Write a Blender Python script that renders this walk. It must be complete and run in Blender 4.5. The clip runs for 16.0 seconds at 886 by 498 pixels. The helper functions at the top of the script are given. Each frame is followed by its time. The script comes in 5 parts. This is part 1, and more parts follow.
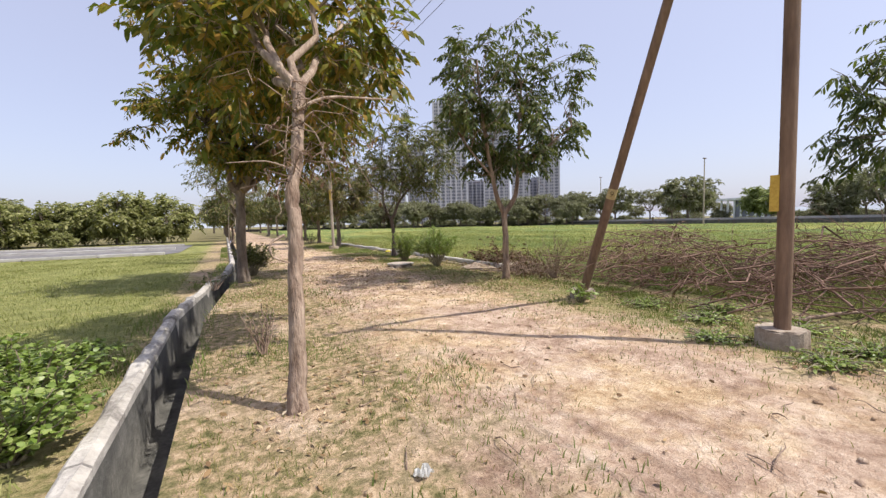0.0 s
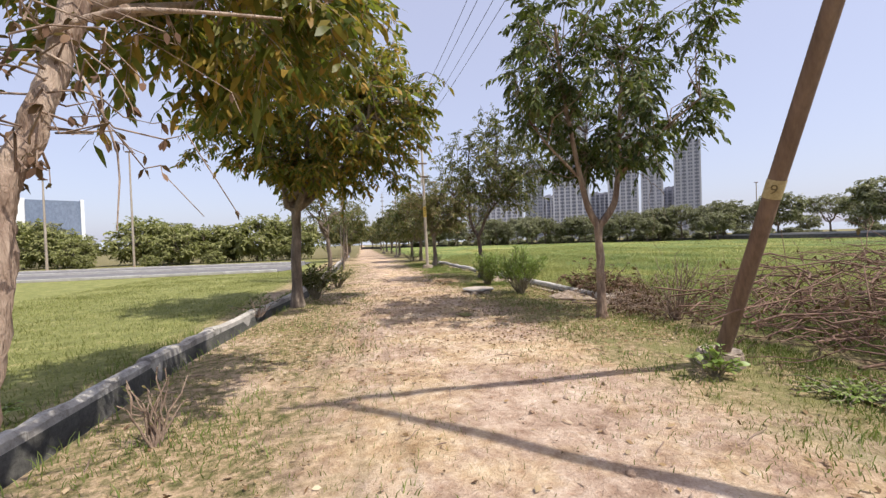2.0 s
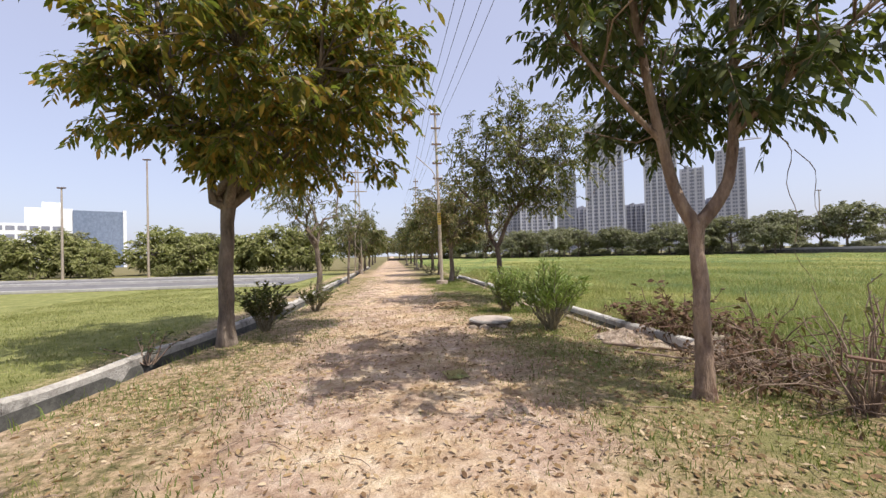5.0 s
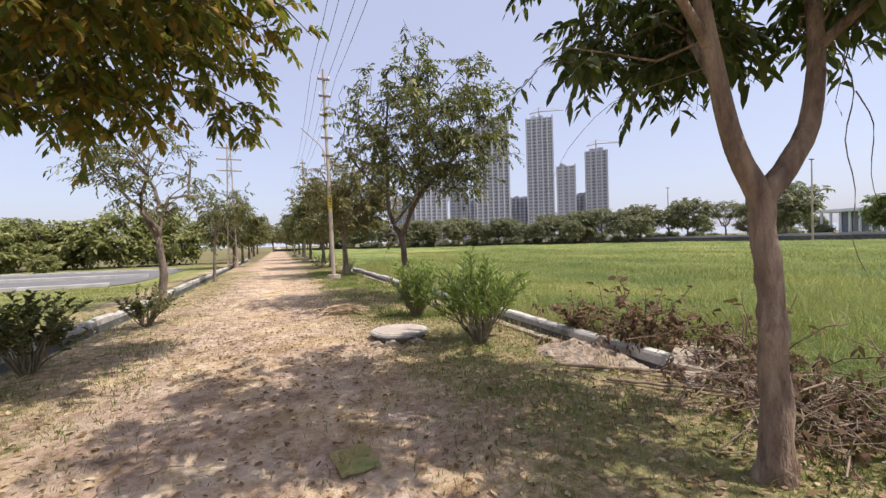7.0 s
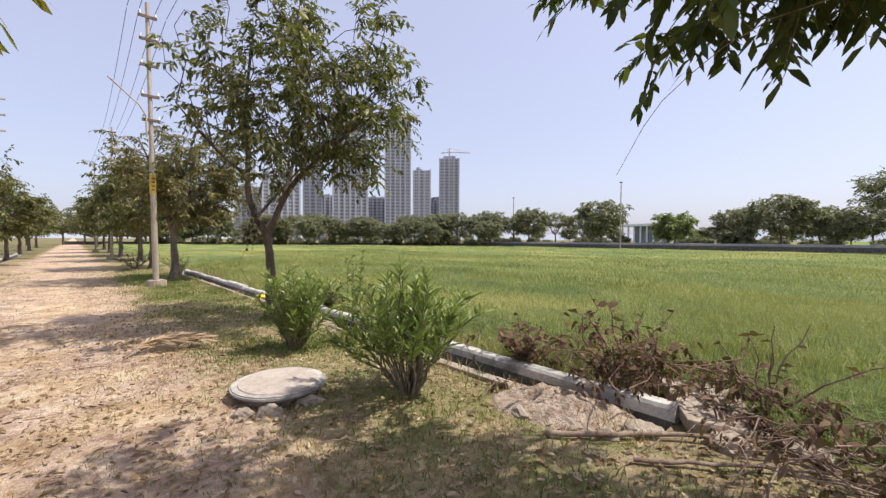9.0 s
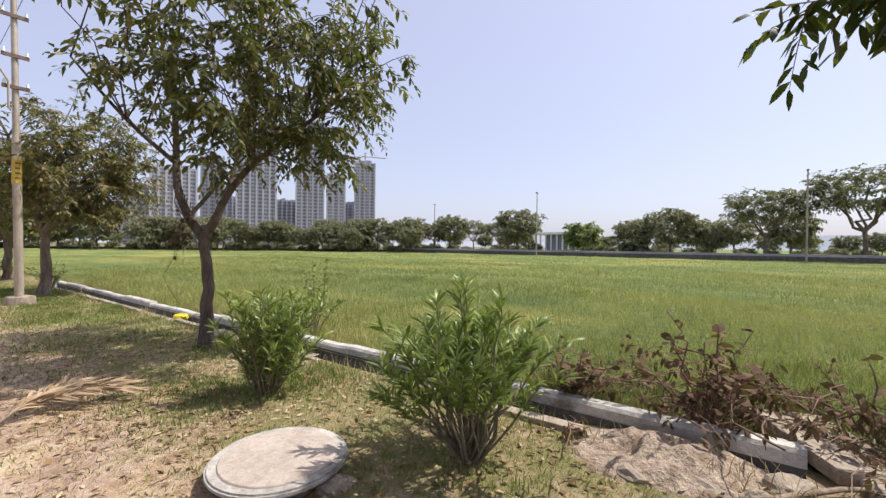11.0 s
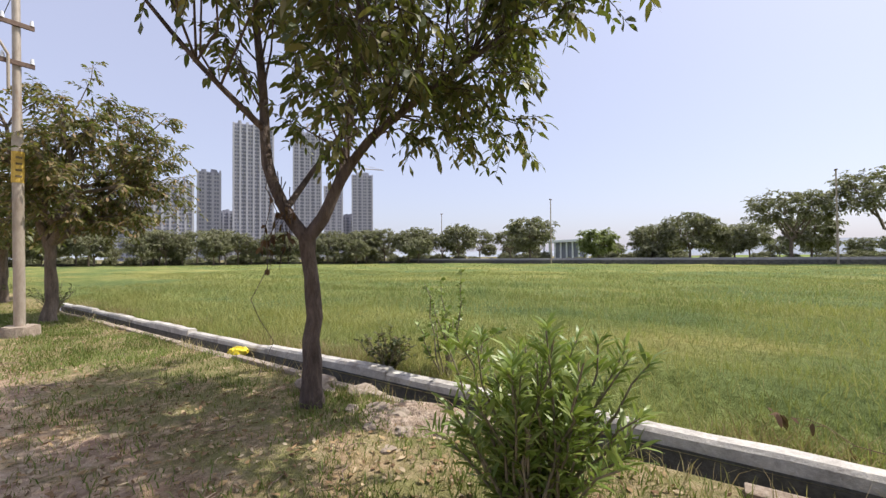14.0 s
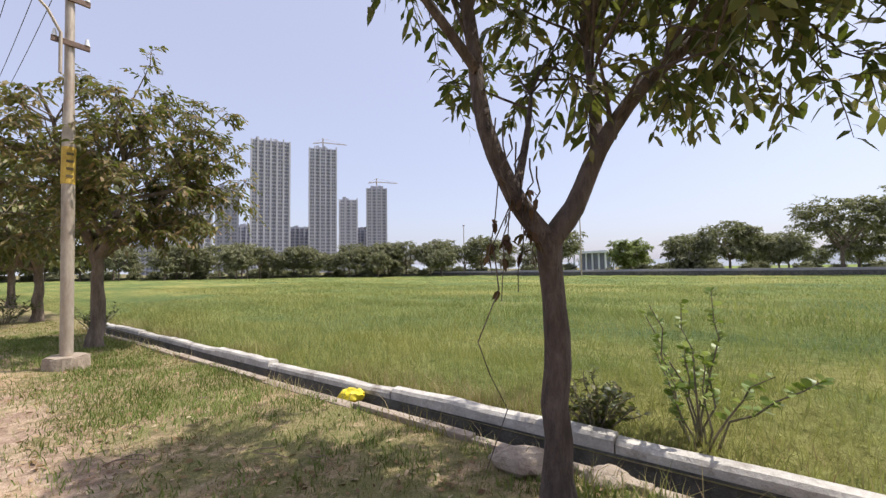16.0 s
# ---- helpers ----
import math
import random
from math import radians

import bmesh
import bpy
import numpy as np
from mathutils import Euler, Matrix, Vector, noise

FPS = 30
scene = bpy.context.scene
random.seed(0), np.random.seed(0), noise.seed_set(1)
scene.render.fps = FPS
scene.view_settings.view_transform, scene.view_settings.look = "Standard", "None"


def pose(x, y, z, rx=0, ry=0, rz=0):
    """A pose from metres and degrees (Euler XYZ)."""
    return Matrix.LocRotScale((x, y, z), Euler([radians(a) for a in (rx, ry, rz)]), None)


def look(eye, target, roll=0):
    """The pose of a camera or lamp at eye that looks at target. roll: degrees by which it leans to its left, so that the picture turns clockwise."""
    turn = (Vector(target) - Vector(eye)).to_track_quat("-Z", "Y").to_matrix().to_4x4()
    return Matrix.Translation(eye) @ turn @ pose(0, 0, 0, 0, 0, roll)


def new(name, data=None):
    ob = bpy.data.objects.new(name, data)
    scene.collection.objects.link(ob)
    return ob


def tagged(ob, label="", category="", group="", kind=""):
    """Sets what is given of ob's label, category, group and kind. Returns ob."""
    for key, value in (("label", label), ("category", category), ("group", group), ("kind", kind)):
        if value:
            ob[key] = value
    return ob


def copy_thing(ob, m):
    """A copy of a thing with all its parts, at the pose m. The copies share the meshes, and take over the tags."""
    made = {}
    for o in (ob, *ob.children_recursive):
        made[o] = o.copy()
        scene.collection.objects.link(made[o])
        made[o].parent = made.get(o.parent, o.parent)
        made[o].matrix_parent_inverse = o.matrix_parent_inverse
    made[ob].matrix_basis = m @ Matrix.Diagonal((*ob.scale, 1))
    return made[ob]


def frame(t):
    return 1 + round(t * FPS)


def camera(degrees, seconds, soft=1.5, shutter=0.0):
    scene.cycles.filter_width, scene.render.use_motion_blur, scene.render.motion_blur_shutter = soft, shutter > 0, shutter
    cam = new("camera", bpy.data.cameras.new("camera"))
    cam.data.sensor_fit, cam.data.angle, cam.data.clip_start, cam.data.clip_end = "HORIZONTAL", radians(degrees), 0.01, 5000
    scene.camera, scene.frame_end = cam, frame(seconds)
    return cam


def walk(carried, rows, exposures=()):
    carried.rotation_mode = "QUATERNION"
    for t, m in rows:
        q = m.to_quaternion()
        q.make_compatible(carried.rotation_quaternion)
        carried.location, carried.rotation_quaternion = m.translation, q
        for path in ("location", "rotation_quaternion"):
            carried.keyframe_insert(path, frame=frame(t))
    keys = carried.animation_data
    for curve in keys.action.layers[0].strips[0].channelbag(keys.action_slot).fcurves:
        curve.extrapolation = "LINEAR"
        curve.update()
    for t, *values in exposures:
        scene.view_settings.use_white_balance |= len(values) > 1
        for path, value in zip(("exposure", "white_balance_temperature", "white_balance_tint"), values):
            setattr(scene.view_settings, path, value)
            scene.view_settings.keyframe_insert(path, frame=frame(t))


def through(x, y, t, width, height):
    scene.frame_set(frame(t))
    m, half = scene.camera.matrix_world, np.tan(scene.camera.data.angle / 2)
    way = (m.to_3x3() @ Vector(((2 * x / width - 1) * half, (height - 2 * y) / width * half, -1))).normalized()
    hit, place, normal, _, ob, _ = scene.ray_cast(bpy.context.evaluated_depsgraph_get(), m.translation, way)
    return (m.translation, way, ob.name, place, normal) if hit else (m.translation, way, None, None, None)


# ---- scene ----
cam = camera(95.3, 16.0, 1.4)
# seconds, x, y, z, yaw, pitch, roll
ROWS = [
    (0, -0.000, 0.000, 1.472, -28.12, -3.81, 1.39),
    (0.5, 0.575, 0.343, 1.489, -22.76, -3.68, 1.64),
    (1, 1.060, 0.730, 1.485, -18.25, -3.09, 1.95),
    (1.5, 1.521, 1.127, 1.474, -14.76, -2.05, 1.90),
    (2, 1.887, 1.558, 1.483, -11.49, -0.99, 1.94),
    (2.5, 2.169, 2.037, 1.496, -8.55, 0.85, 1.85),
    (3, 2.475, 2.529, 1.506, -4.44, 2.18, 2.70),
    (5.5, 3.258, 5.125, 1.459, -9.87, 0.21, 0.36),
    (6, 3.356, 5.652, 1.488, -15.30, -0.55, 0.77),
    (6.5, 3.449, 6.190, 1.484, -19.54, -1.00, 1.27),
    (7, 3.471, 6.729, 1.471, -22.12, -1.07, 1.73),
    (7.5, 3.513, 7.232, 1.450, -24.49, -1.08, 2.17),
    (8, 3.532, 7.740, 1.470, -26.62, -1.17, 2.14),
    (8.5, 3.583, 8.248, 1.516, -33.05, -1.64, 1.19),
    (9, 3.662, 8.752, 1.548, -42.44, -1.39, -0.25),
    (11.5, 3.570, 10.800, 1.555, -54.59, -0.36, -0.68),
    (12, 3.636, 11.296, 1.560, -54.40, -0.26, -0.97),
    (12.5, 3.680, 11.786, 1.556, -54.90, 0.04, -0.95),
    (13, 3.828, 12.289, 1.534, -55.59, 0.32, -0.58),
    (13.5, 3.885, 12.785, 1.507, -55.73, 0.65, -0.13),
    (14, 3.899, 13.361, 1.467, -54.95, 1.11, 0.45),
    (14.5, 3.970, 13.986, 1.499, -53.49, 1.42, 0.63),
    (15, 3.918, 14.582, 1.479, -52.27, 1.98, 1.09),
    (15.5, 3.949, 15.181, 1.468, -52.00, 2.30, 1.08),
    (16, 3.993, 15.780, 1.493, -53.16, 2.88, 0.79),
]
walk(cam, [(t, pose(x, y, z, 90 + pitch, roll, yaw)) for t, x, y, z, yaw, pitch, roll in ROWS])

# ---- light ----
SUN_ELEVATION, SUN_TURN = 58.0, 131.0
world = bpy.data.worlds.new("world")
scene.world = world
world.use_nodes = True
wn, wl = world.node_tree.nodes, world.node_tree.links
sky = wn.new("ShaderNodeTexSky")
sky.sky_type = "NISHITA"
sky.sun_disc = False
sky.sun_elevation, sky.sun_rotation = radians(SUN_ELEVATION), radians(SUN_TURN)
sky.air_density, sky.dust_density, sky.ozone_density = 1.0, 2.4, 1.5
haze = wn.new("ShaderNodeMix")
haze.data_type = "RGBA"
haze.inputs[0].default_value = 0.44
haze.inputs[7].default_value = (6.4, 6.35, 8.3, 1.0)
wl.new(sky.outputs[0], haze.inputs[6])
wl.new(haze.outputs[2], wn["Background"].inputs[0])
wn["Background"].inputs[1].default_value = 0.12
sun_data = bpy.data.lights.new("sun", "SUN")
sun_data.energy, sun_data.angle, sun_data.color = 4.25, radians(0.6), (1.0, 0.95, 0.88)
sun = new("sun", sun_data)
se, sa = radians(SUN_ELEVATION), radians(SUN_TURN)
sun.matrix_world = look((0, 0, 30), (-math.sin(sa) * math.cos(se), -math.cos(sa) * math.cos(se), 30 - math.sin(se)))
scene.view_settings.exposure = 0.34

# ---- materials ----


def mat(name):
    m = bpy.data.materials.new(name)
    m.use_nodes = True
    return m, m.node_tree.nodes, m.node_tree.links, m.node_tree.nodes["Principled BSDF"]


def noise_node(n, l, scale, detail=6.0, rough=0.6, coords=None):
    t = n.new("ShaderNodeTexNoise")
    t.inputs["Scale"].default_value, t.inputs["Detail"].default_value, t.inputs["Roughness"].default_value = scale, detail, rough
    if coords is not None:
        l.new(coords, t.inputs["Vector"])
    return t.outputs["Fac"]


def ramp(n, l, fac, stops):
    r = n.new("ShaderNodeValToRGB")
    e = r.color_ramp.elements
    while len(e) < len(stops):
        e.new(0.5)
    for k, (p, col) in zip(e, stops):
        k.position, k.color = p, (*col, 1.0)
    l.new(fac, r.inputs[0])
    return r.outputs[0]


def grey(n, l, fac, lo, hi):
    return ramp(n, l, fac, [(lo, (0, 0, 0)), (hi, (1, 1, 1))])


def mix(n, l, fac, a, b, kind="MIX"):
    m = n.new("ShaderNodeMix")
    m.data_type, m.blend_type = "RGBA", kind
    for socket, v in ((m.inputs[0], fac), (m.inputs[6], a), (m.inputs[7], b)):
        if isinstance(v, (int, float)):
            socket.default_value = v
        elif isinstance(v, tuple):
            socket.default_value = (*v, 1.0)
        else:
            l.new(v, socket)
    return m.outputs[2]


def maths(n, l, op, a, b=0.0):
    m = n.new("ShaderNodeMath")
    m.operation = op
    for socket, v in zip(m.inputs, (a, b)):
        if isinstance(v, (int, float)):
            socket.default_value = v
        else:
            l.new(v, socket)
    return m.outputs[0]


def bump(n, l, bsdf, height, strength, distance=0.02):
    b = n.new("ShaderNodeBump")
    b.inputs["Strength"].default_value, b.inputs["Distance"].default_value = strength, distance
    l.new(height, b.inputs["Height"])
    l.new(b.outputs[0], bsdf.inputs["Normal"])


def surface(name, dark, light, scale=6.0, rough=0.8, bump_scale=40.0, bump_strength=0.4, metal=0.0, stain=None, stretch=None):
    """A two-scale mottled surface with fine relief."""
    m, n, l, b = mat(name)
    tc = n.new("ShaderNodeTexCoord")
    co = tc.outputs["Object"]
    if stretch:
        mp = n.new("ShaderNodeMapping")
        mp.inputs["Scale"].default_value = stretch
        l.new(co, mp.inputs[0])
        co = mp.outputs[0]
    big = noise_node(n, l, scale, 5, 0.65, co)
    fine = noise_node(n, l, bump_scale, 4, 0.7, co)
    col = ramp(n, l, big, [(0.3, dark), (0.7, light)])
    col = mix(n, l, 0.35, col, grey(n, l, fine, 0.25, 0.75), "SOFT_LIGHT")
    if stain:
        col = mix(n, l, grey(n, l, noise_node(n, l, scale * 0.37, 7, 0.75, co), 0.52, 0.66), col, stain)
    l.new(col, b.inputs["Base Color"])
    b.inputs["Roughness"].default_value, b.inputs["Metallic"].default_value = rough, metal
    bump(n, l, b, fine, bump_strength, 0.05 if bump_strength >= 1.0 else 0.02)
    return m


def leaf_material(name, colours, through=0.35, rough=0.5, gloss=0.4, straw=None):
    """Leaf blades: each blade its own tint, some light passing through."""
    m, n, l, b = mat(name)
    g = n.new("ShaderNodeNewGeometry")
    steps = [(k / max(1, len(colours) - 1), c) for k, c in enumerate(colours)]
    col = ramp(n, l, g.outputs["Random Per Island"], steps)
    tc = n.new("ShaderNodeTexCoord")
    patch = noise_node(n, l, 0.9, 3, 0.5, tc.outputs["Object"])
    col = mix(n, l, 0.5, col, grey(n, l, patch, 0.3, 0.7), "SOFT_LIGHT")
    if straw:
        wide = noise_node(n, l, 0.16, 5, 0.7, tc.outputs["Object"])
        col = mix(n, l, grey(n, l, wide, 0.43, 0.64), col, straw)
        deep = noise_node(n, l, 0.28, 4, 0.6, tc.outputs["Object"])
        col = mix(n, l, grey(n, l, deep, 0.55, 0.7), col, mix(n, l, 0.7, col, (0.11, 0.19, 0.08)))
    l.new(col, b.inputs["Base Color"])
    b.inputs["Roughness"].default_value = rough
    b.inputs["Specular IOR Level"].default_value = gloss
    tr = n.new("ShaderNodeBsdfTranslucent")
    l.new(mix(n, l, 0.4, col, (0.30, 0.38, 0.03)), tr.inputs[0])
    ms = n.new("ShaderNodeMixShader")
    ms.inputs[0].default_value = through
    l.new(b.outputs[0], ms.inputs[1])
    l.new(tr.outputs[0], ms.inputs[2])
    l.new(ms.outputs[0], n["Material Output"].inputs[0])
    return m


def ground_material():
    m, n, l, b = mat("ground_earth")
    g = n.new("ShaderNodeNewGeometry")
    pos = g.outputs["Position"]
    sep = n.new("ShaderNodeSeparateXYZ")
    l.new(pos, sep.inputs[0])
    x, y = sep.outputs[0], sep.outputs[1]
    broad = noise_node(n, l, 0.45, 4, 0.6, pos)
    mid = noise_node(n, l, 1.9, 6, 0.65, pos)
    clod = noise_node(n, l, 9.0, 6, 0.7, pos)
    grain = noise_node(n, l, 55.0, 4, 0.7, pos)
    dirt = ramp(n, l, mid, [(0.32, (0.31, 0.205, 0.145)), (0.5, (0.50, 0.36, 0.265)), (0.66, (0.66, 0.51, 0.39))])
    sand = ramp(n, l, mid, [(0.32, (0.40, 0.27, 0.15)), (0.5, (0.58, 0.42, 0.26)), (0.66, (0.70, 0.55, 0.37))])
    dirt = mix(n, l, grey(n, l, noise_node(n, l, 0.7, 5, 0.7, pos), 0.45, 0.6), dirt, sand)
    dirt = mix(n, l, 0.7, dirt, grey(n, l, clod, 0.25, 0.75), "SOFT_LIGHT")
    verge = ramp(n, l, clod, [(0.34, (0.10, 0.10, 0.035)), (0.46, (0.26, 0.215, 0.105)), (0.56, (0.46, 0.33, 0.20)), (0.7, (0.64, 0.49, 0.33))])
    lawn = ramp(n, l, mid, [(0.3, (0.16, 0.17, 0.055)), (0.55, (0.26, 0.265, 0.09)), (0.72, (0.38, 0.34, 0.15))])
    lawn = mix(n, l, 0.5, lawn, grey(n, l, clod, 0.25, 0.75), "SOFT_LIGHT")
    # the trodden path
    off = maths(n, l, "ABSOLUTE", maths(n, l, "SUBTRACT", x, 3.15))
    off = maths(n, l, "ADD", off, maths(n, l, "MULTIPLY", maths(n, l, "SUBTRACT", mid, 0.5), 3.4))
    on_path = grey(n, l, maths(n, l, "DIVIDE", off, 4.0), 0.33, 0.52)
    col = mix(n, l, on_path, dirt, verge)
    bare = grey(n, l, broad, 0.5, 0.62)
    col = mix(n, l, maths(n, l, "MULTIPLY", bare, 0.75), col, dirt)
    # green verge beside the field drain
    right = grey(n, l, maths(n, l, "DIVIDE", maths(n, l, "ADD", x, maths(n, l, "MULTIPLY", mid, 2.0)), 10.0), 0.58, 0.66)
    col = mix(n, l, maths(n, l, "MULTIPLY", right, grey(n, l, mid, 0.36, 0.6)), col, (0.235, 0.22, 0.09))
    # lawn beyond the drain
    left = grey(n, l, maths(n, l, "DIVIDE", maths(n, l, "ADD", x, 11.0), 20.0), 0.475, 0.51)
    col = mix(n, l, left, lawn, col)
    # the cropped field and the far land
    far = grey(n, l, maths(n, l, "DIVIDE", x, 20.0), 0.37, 0.39)
    col = mix(n, l, far, col, (0.16, 0.20, 0.045))
    farther = grey(n, l, maths(n, l, "DIVIDE", y, 100.0), 0.4, 0.55)
    col = mix(n, l, maths(n, l, "MULTIPLY", farther, maths(n, l, "SUBTRACT", 1.0, maths(n, l, "LESS_THAN", off, 1.7))), col, mix(n, l, mid, (0.10, 0.11, 0.04), (0.27, 0.21, 0.11)))
    col = mix(n, l, 0.4, col, grey(n, l, grain, 0.2, 0.8), "SOFT_LIGHT")
    l.new(col, b.inputs["Base Color"])
    b.inputs["Roughness"].default_value = 0.95
    b.inputs["Specular IOR Level"].default_value = 0.15
    h = maths(n, l, "ADD", maths(n, l, "MULTIPLY", clod, 1.0), maths(n, l, "MULTIPLY", grain, 0.35))
    bump(n, l, b, h, 0.9, 0.07)
    return m


M_GROUND = ground_material()
M_CONCRETE = surface("old_concrete", (0.30, 0.27, 0.24), (0.60, 0.56, 0.50), 4.0, 0.9, 24, 0.9, stain=(0.14, 0.125, 0.11))
M_BLEACHED = surface("sun_bleached_concrete", (0.40, 0.37, 0.33), (0.66, 0.62, 0.56), 4.0, 0.9, 30, 0.6, stain=(0.22, 0.18, 0.15))
M_DUSTY = surface("earth_stained_concrete", (0.27, 0.21, 0.16), (0.46, 0.385, 0.30), 4.0, 0.95, 25, 0.8, stain=(0.19, 0.135, 0.095))
M_CHANNEL = surface("dark_concrete", (0.05, 0.048, 0.042), (0.16, 0.15, 0.13), 3.0, 0.85, 25, 0.6)
M_ROAD = surface("grey_road", (0.12, 0.115, 0.115), (0.19, 0.18, 0.175), 0.6, 0.9, 30, 0.3)
M_KERB = surface("pale_kerb", (0.33, 0.31, 0.29), (0.48, 0.46, 0.43), 2.0, 0.9)
M_BARK = surface("grey_brown_bark", (0.08, 0.06, 0.045), (0.27, 0.21, 0.16), 7.0, 0.9, 17, 1.0, stretch=(1, 1, 0.3))
M_BARK_PALE = surface("stripped_pale_bark", (0.17, 0.105, 0.07), (0.50, 0.39, 0.30), 7.0, 0.85, 15, 1.0, stain=(0.10, 0.05, 0.03), stretch=(1, 1, 0.22))
M_BARK_RED = surface("pale_reddish_bark", (0.14, 0.09, 0.065), (0.40, 0.29, 0.205), 8.0, 0.9, 15, 1.0, stain=(0.09, 0.04, 0.025), stretch=(1, 1, 0.3))
M_BARK_DARK = surface("dark_blotched_bark", (0.06, 0.042, 0.035), (0.19, 0.14, 0.115), 7.0, 0.9, 17, 1.0, stain=(0.02, 0.014, 0.012), stretch=(1, 1, 0.35))
M_TWIG = surface("dry_twig", (0.16, 0.10, 0.07), (0.36, 0.27, 0.20), 9.0, 0.9, 40, 0.6)
M_TWIG_RED = surface("reddish_dry_twig", (0.13, 0.07, 0.05), (0.27, 0.17, 0.12), 9.0, 0.9, 40, 0.6)
M_STEM = surface("shrub_stem", (0.12, 0.10, 0.06), (0.27, 0.23, 0.15), 9.0, 0.9, 40, 0.4)
M_POLE = surface("weathered_brown_pole", (0.11, 0.065, 0.04), (0.26, 0.165, 0.105), 3.0, 0.8, 22, 0.6, stain=(0.07, 0.045, 0.03), stretch=(1, 1, 0.15))
M_STEEL = surface("painted_steel_pole", (0.30, 0.24, 0.18), (0.52, 0.45, 0.37), 2.0, 0.55, 20, 0.2, metal=0.3, stain=(0.30, 0.13, 0.06), stretch=(1, 1, 0.3))
M_IRON = surface("rusty_iron", (0.10, 0.06, 0.045), (0.24, 0.17, 0.13), 8.0, 0.7, 30, 0.3, metal=0.4)
M_WIRE = surface("dark_wire", (0.05, 0.05, 0.055), (0.11, 0.11, 0.12), 5.0, 0.5)
M_YELLOW = surface("yellow_paint", (0.46, 0.29, 0.04), (0.62, 0.42, 0.07), 5.0, 0.6)
M_PATCH = surface("faded_yellow_paint", (0.34, 0.25, 0.11), (0.50, 0.40, 0.20), 12.0, 0.8)
M_LETTER = surface("dark_paint", (0.10, 0.07, 0.03), (0.2, 0.14, 0.05), 9.0, 0.7)
M_BAG = surface("yellow_plastic", (0.75, 0.58, 0.02), (0.85, 0.72, 0.05), 9.0, 0.4)
M_PAPER = surface("white_paper", (0.66, 0.65, 0.62), (0.8, 0.8, 0.78), 9.0, 0.8)
M_CARD = surface("yellow_green_card", (0.34, 0.33, 0.10), (0.62, 0.50, 0.24), 7.0, 0.8, stain=(0.26, 0.36, 0.12))
M_LEAF = leaf_material("dark_green_leaf", [(0.028, 0.045, 0.016), (0.05, 0.075, 0.022), (0.085, 0.105, 0.032), (0.14, 0.15, 0.05)], 0.27)
M_LEAF_MIX = leaf_material("yellowing_leaf", [(0.055, 0.08, 0.018), (0.10, 0.125, 0.025), (0.17, 0.165, 0.035), (0.30, 0.21, 0.04), (0.40, 0.21, 0.05)], 0.45)
M_LEAF_DUST = leaf_material("dusty_olive_leaf", [(0.045, 0.062, 0.018), (0.085, 0.098, 0.03), (0.15, 0.145, 0.05), (0.24, 0.19, 0.08)], 0.28)
M_LEAF_BRIGHT = leaf_material("bright_green_leaf", [(0.13, 0.20, 0.035), (0.23, 0.31, 0.07), (0.37, 0.43, 0.15)], 0.35, 0.4)
# Far leaves: base colour lightened to paint in the distance haze.
M_LEAF_FAR = leaf_material("haze_paled_green_leaf", [(0.13, 0.135, 0.075), (0.20, 0.20, 0.12), (0.30, 0.285, 0.185)], 0.25, 0.7, 0.2)
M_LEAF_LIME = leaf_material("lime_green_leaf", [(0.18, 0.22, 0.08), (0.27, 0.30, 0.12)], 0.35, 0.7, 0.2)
# Olive-yellow hedge green, also lightened for haze.
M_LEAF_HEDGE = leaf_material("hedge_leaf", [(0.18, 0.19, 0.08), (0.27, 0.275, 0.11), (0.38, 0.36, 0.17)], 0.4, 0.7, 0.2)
M_LEAF_BROWN = leaf_material("brown_tinged_olive_leaf", [(0.07, 0.085, 0.025), (0.12, 0.125, 0.04), (0.21, 0.17, 0.07), (0.33, 0.21, 0.12)], 0.35)
M_DRY = leaf_material("dry_brown_leaf", [(0.085, 0.045, 0.03), (0.14, 0.078, 0.05), (0.22, 0.135, 0.085)], 0.15, 0.8, 0.2)
M_LITTER = leaf_material("fallen_leaf", [(0.14, 0.08, 0.045), (0.25, 0.16, 0.08), (0.36, 0.25, 0.13), (0.50, 0.40, 0.27)], 0.05, 0.8, 0.2)
M_GRASS = leaf_material("verge_grass", [(0.10, 0.14, 0.03), (0.17, 0.20, 0.05), (0.28, 0.25, 0.09), (0.40, 0.32, 0.16)], 0.3, 0.7, 0.2)
M_VERGE = leaf_material("fresh_verge_grass", [(0.10, 0.15, 0.035), (0.17, 0.22, 0.06), (0.27, 0.29, 0.11)], 0.3, 0.7, 0.2)
M_STRAW = leaf_material("dry_wild_grass", [(0.20, 0.21, 0.07), (0.36, 0.30, 0.14), (0.50, 0.40, 0.24), (0.30, 0.19, 0.11)], 0.3, 0.8, 0.2)
M_LAWN = leaf_material("lawn_grass", [(0.17, 0.19, 0.06), (0.26, 0.27, 0.09), (0.36, 0.34, 0.15)], 0.3, 0.7, 0.2)
M_CROP = leaf_material("green_crop", [(0.13, 0.185, 0.06), (0.215, 0.27, 0.08), (0.32, 0.34, 0.115), (0.48, 0.42, 0.20)], 0.35, 0.5, 0.3, (0.42, 0.40, 0.14))


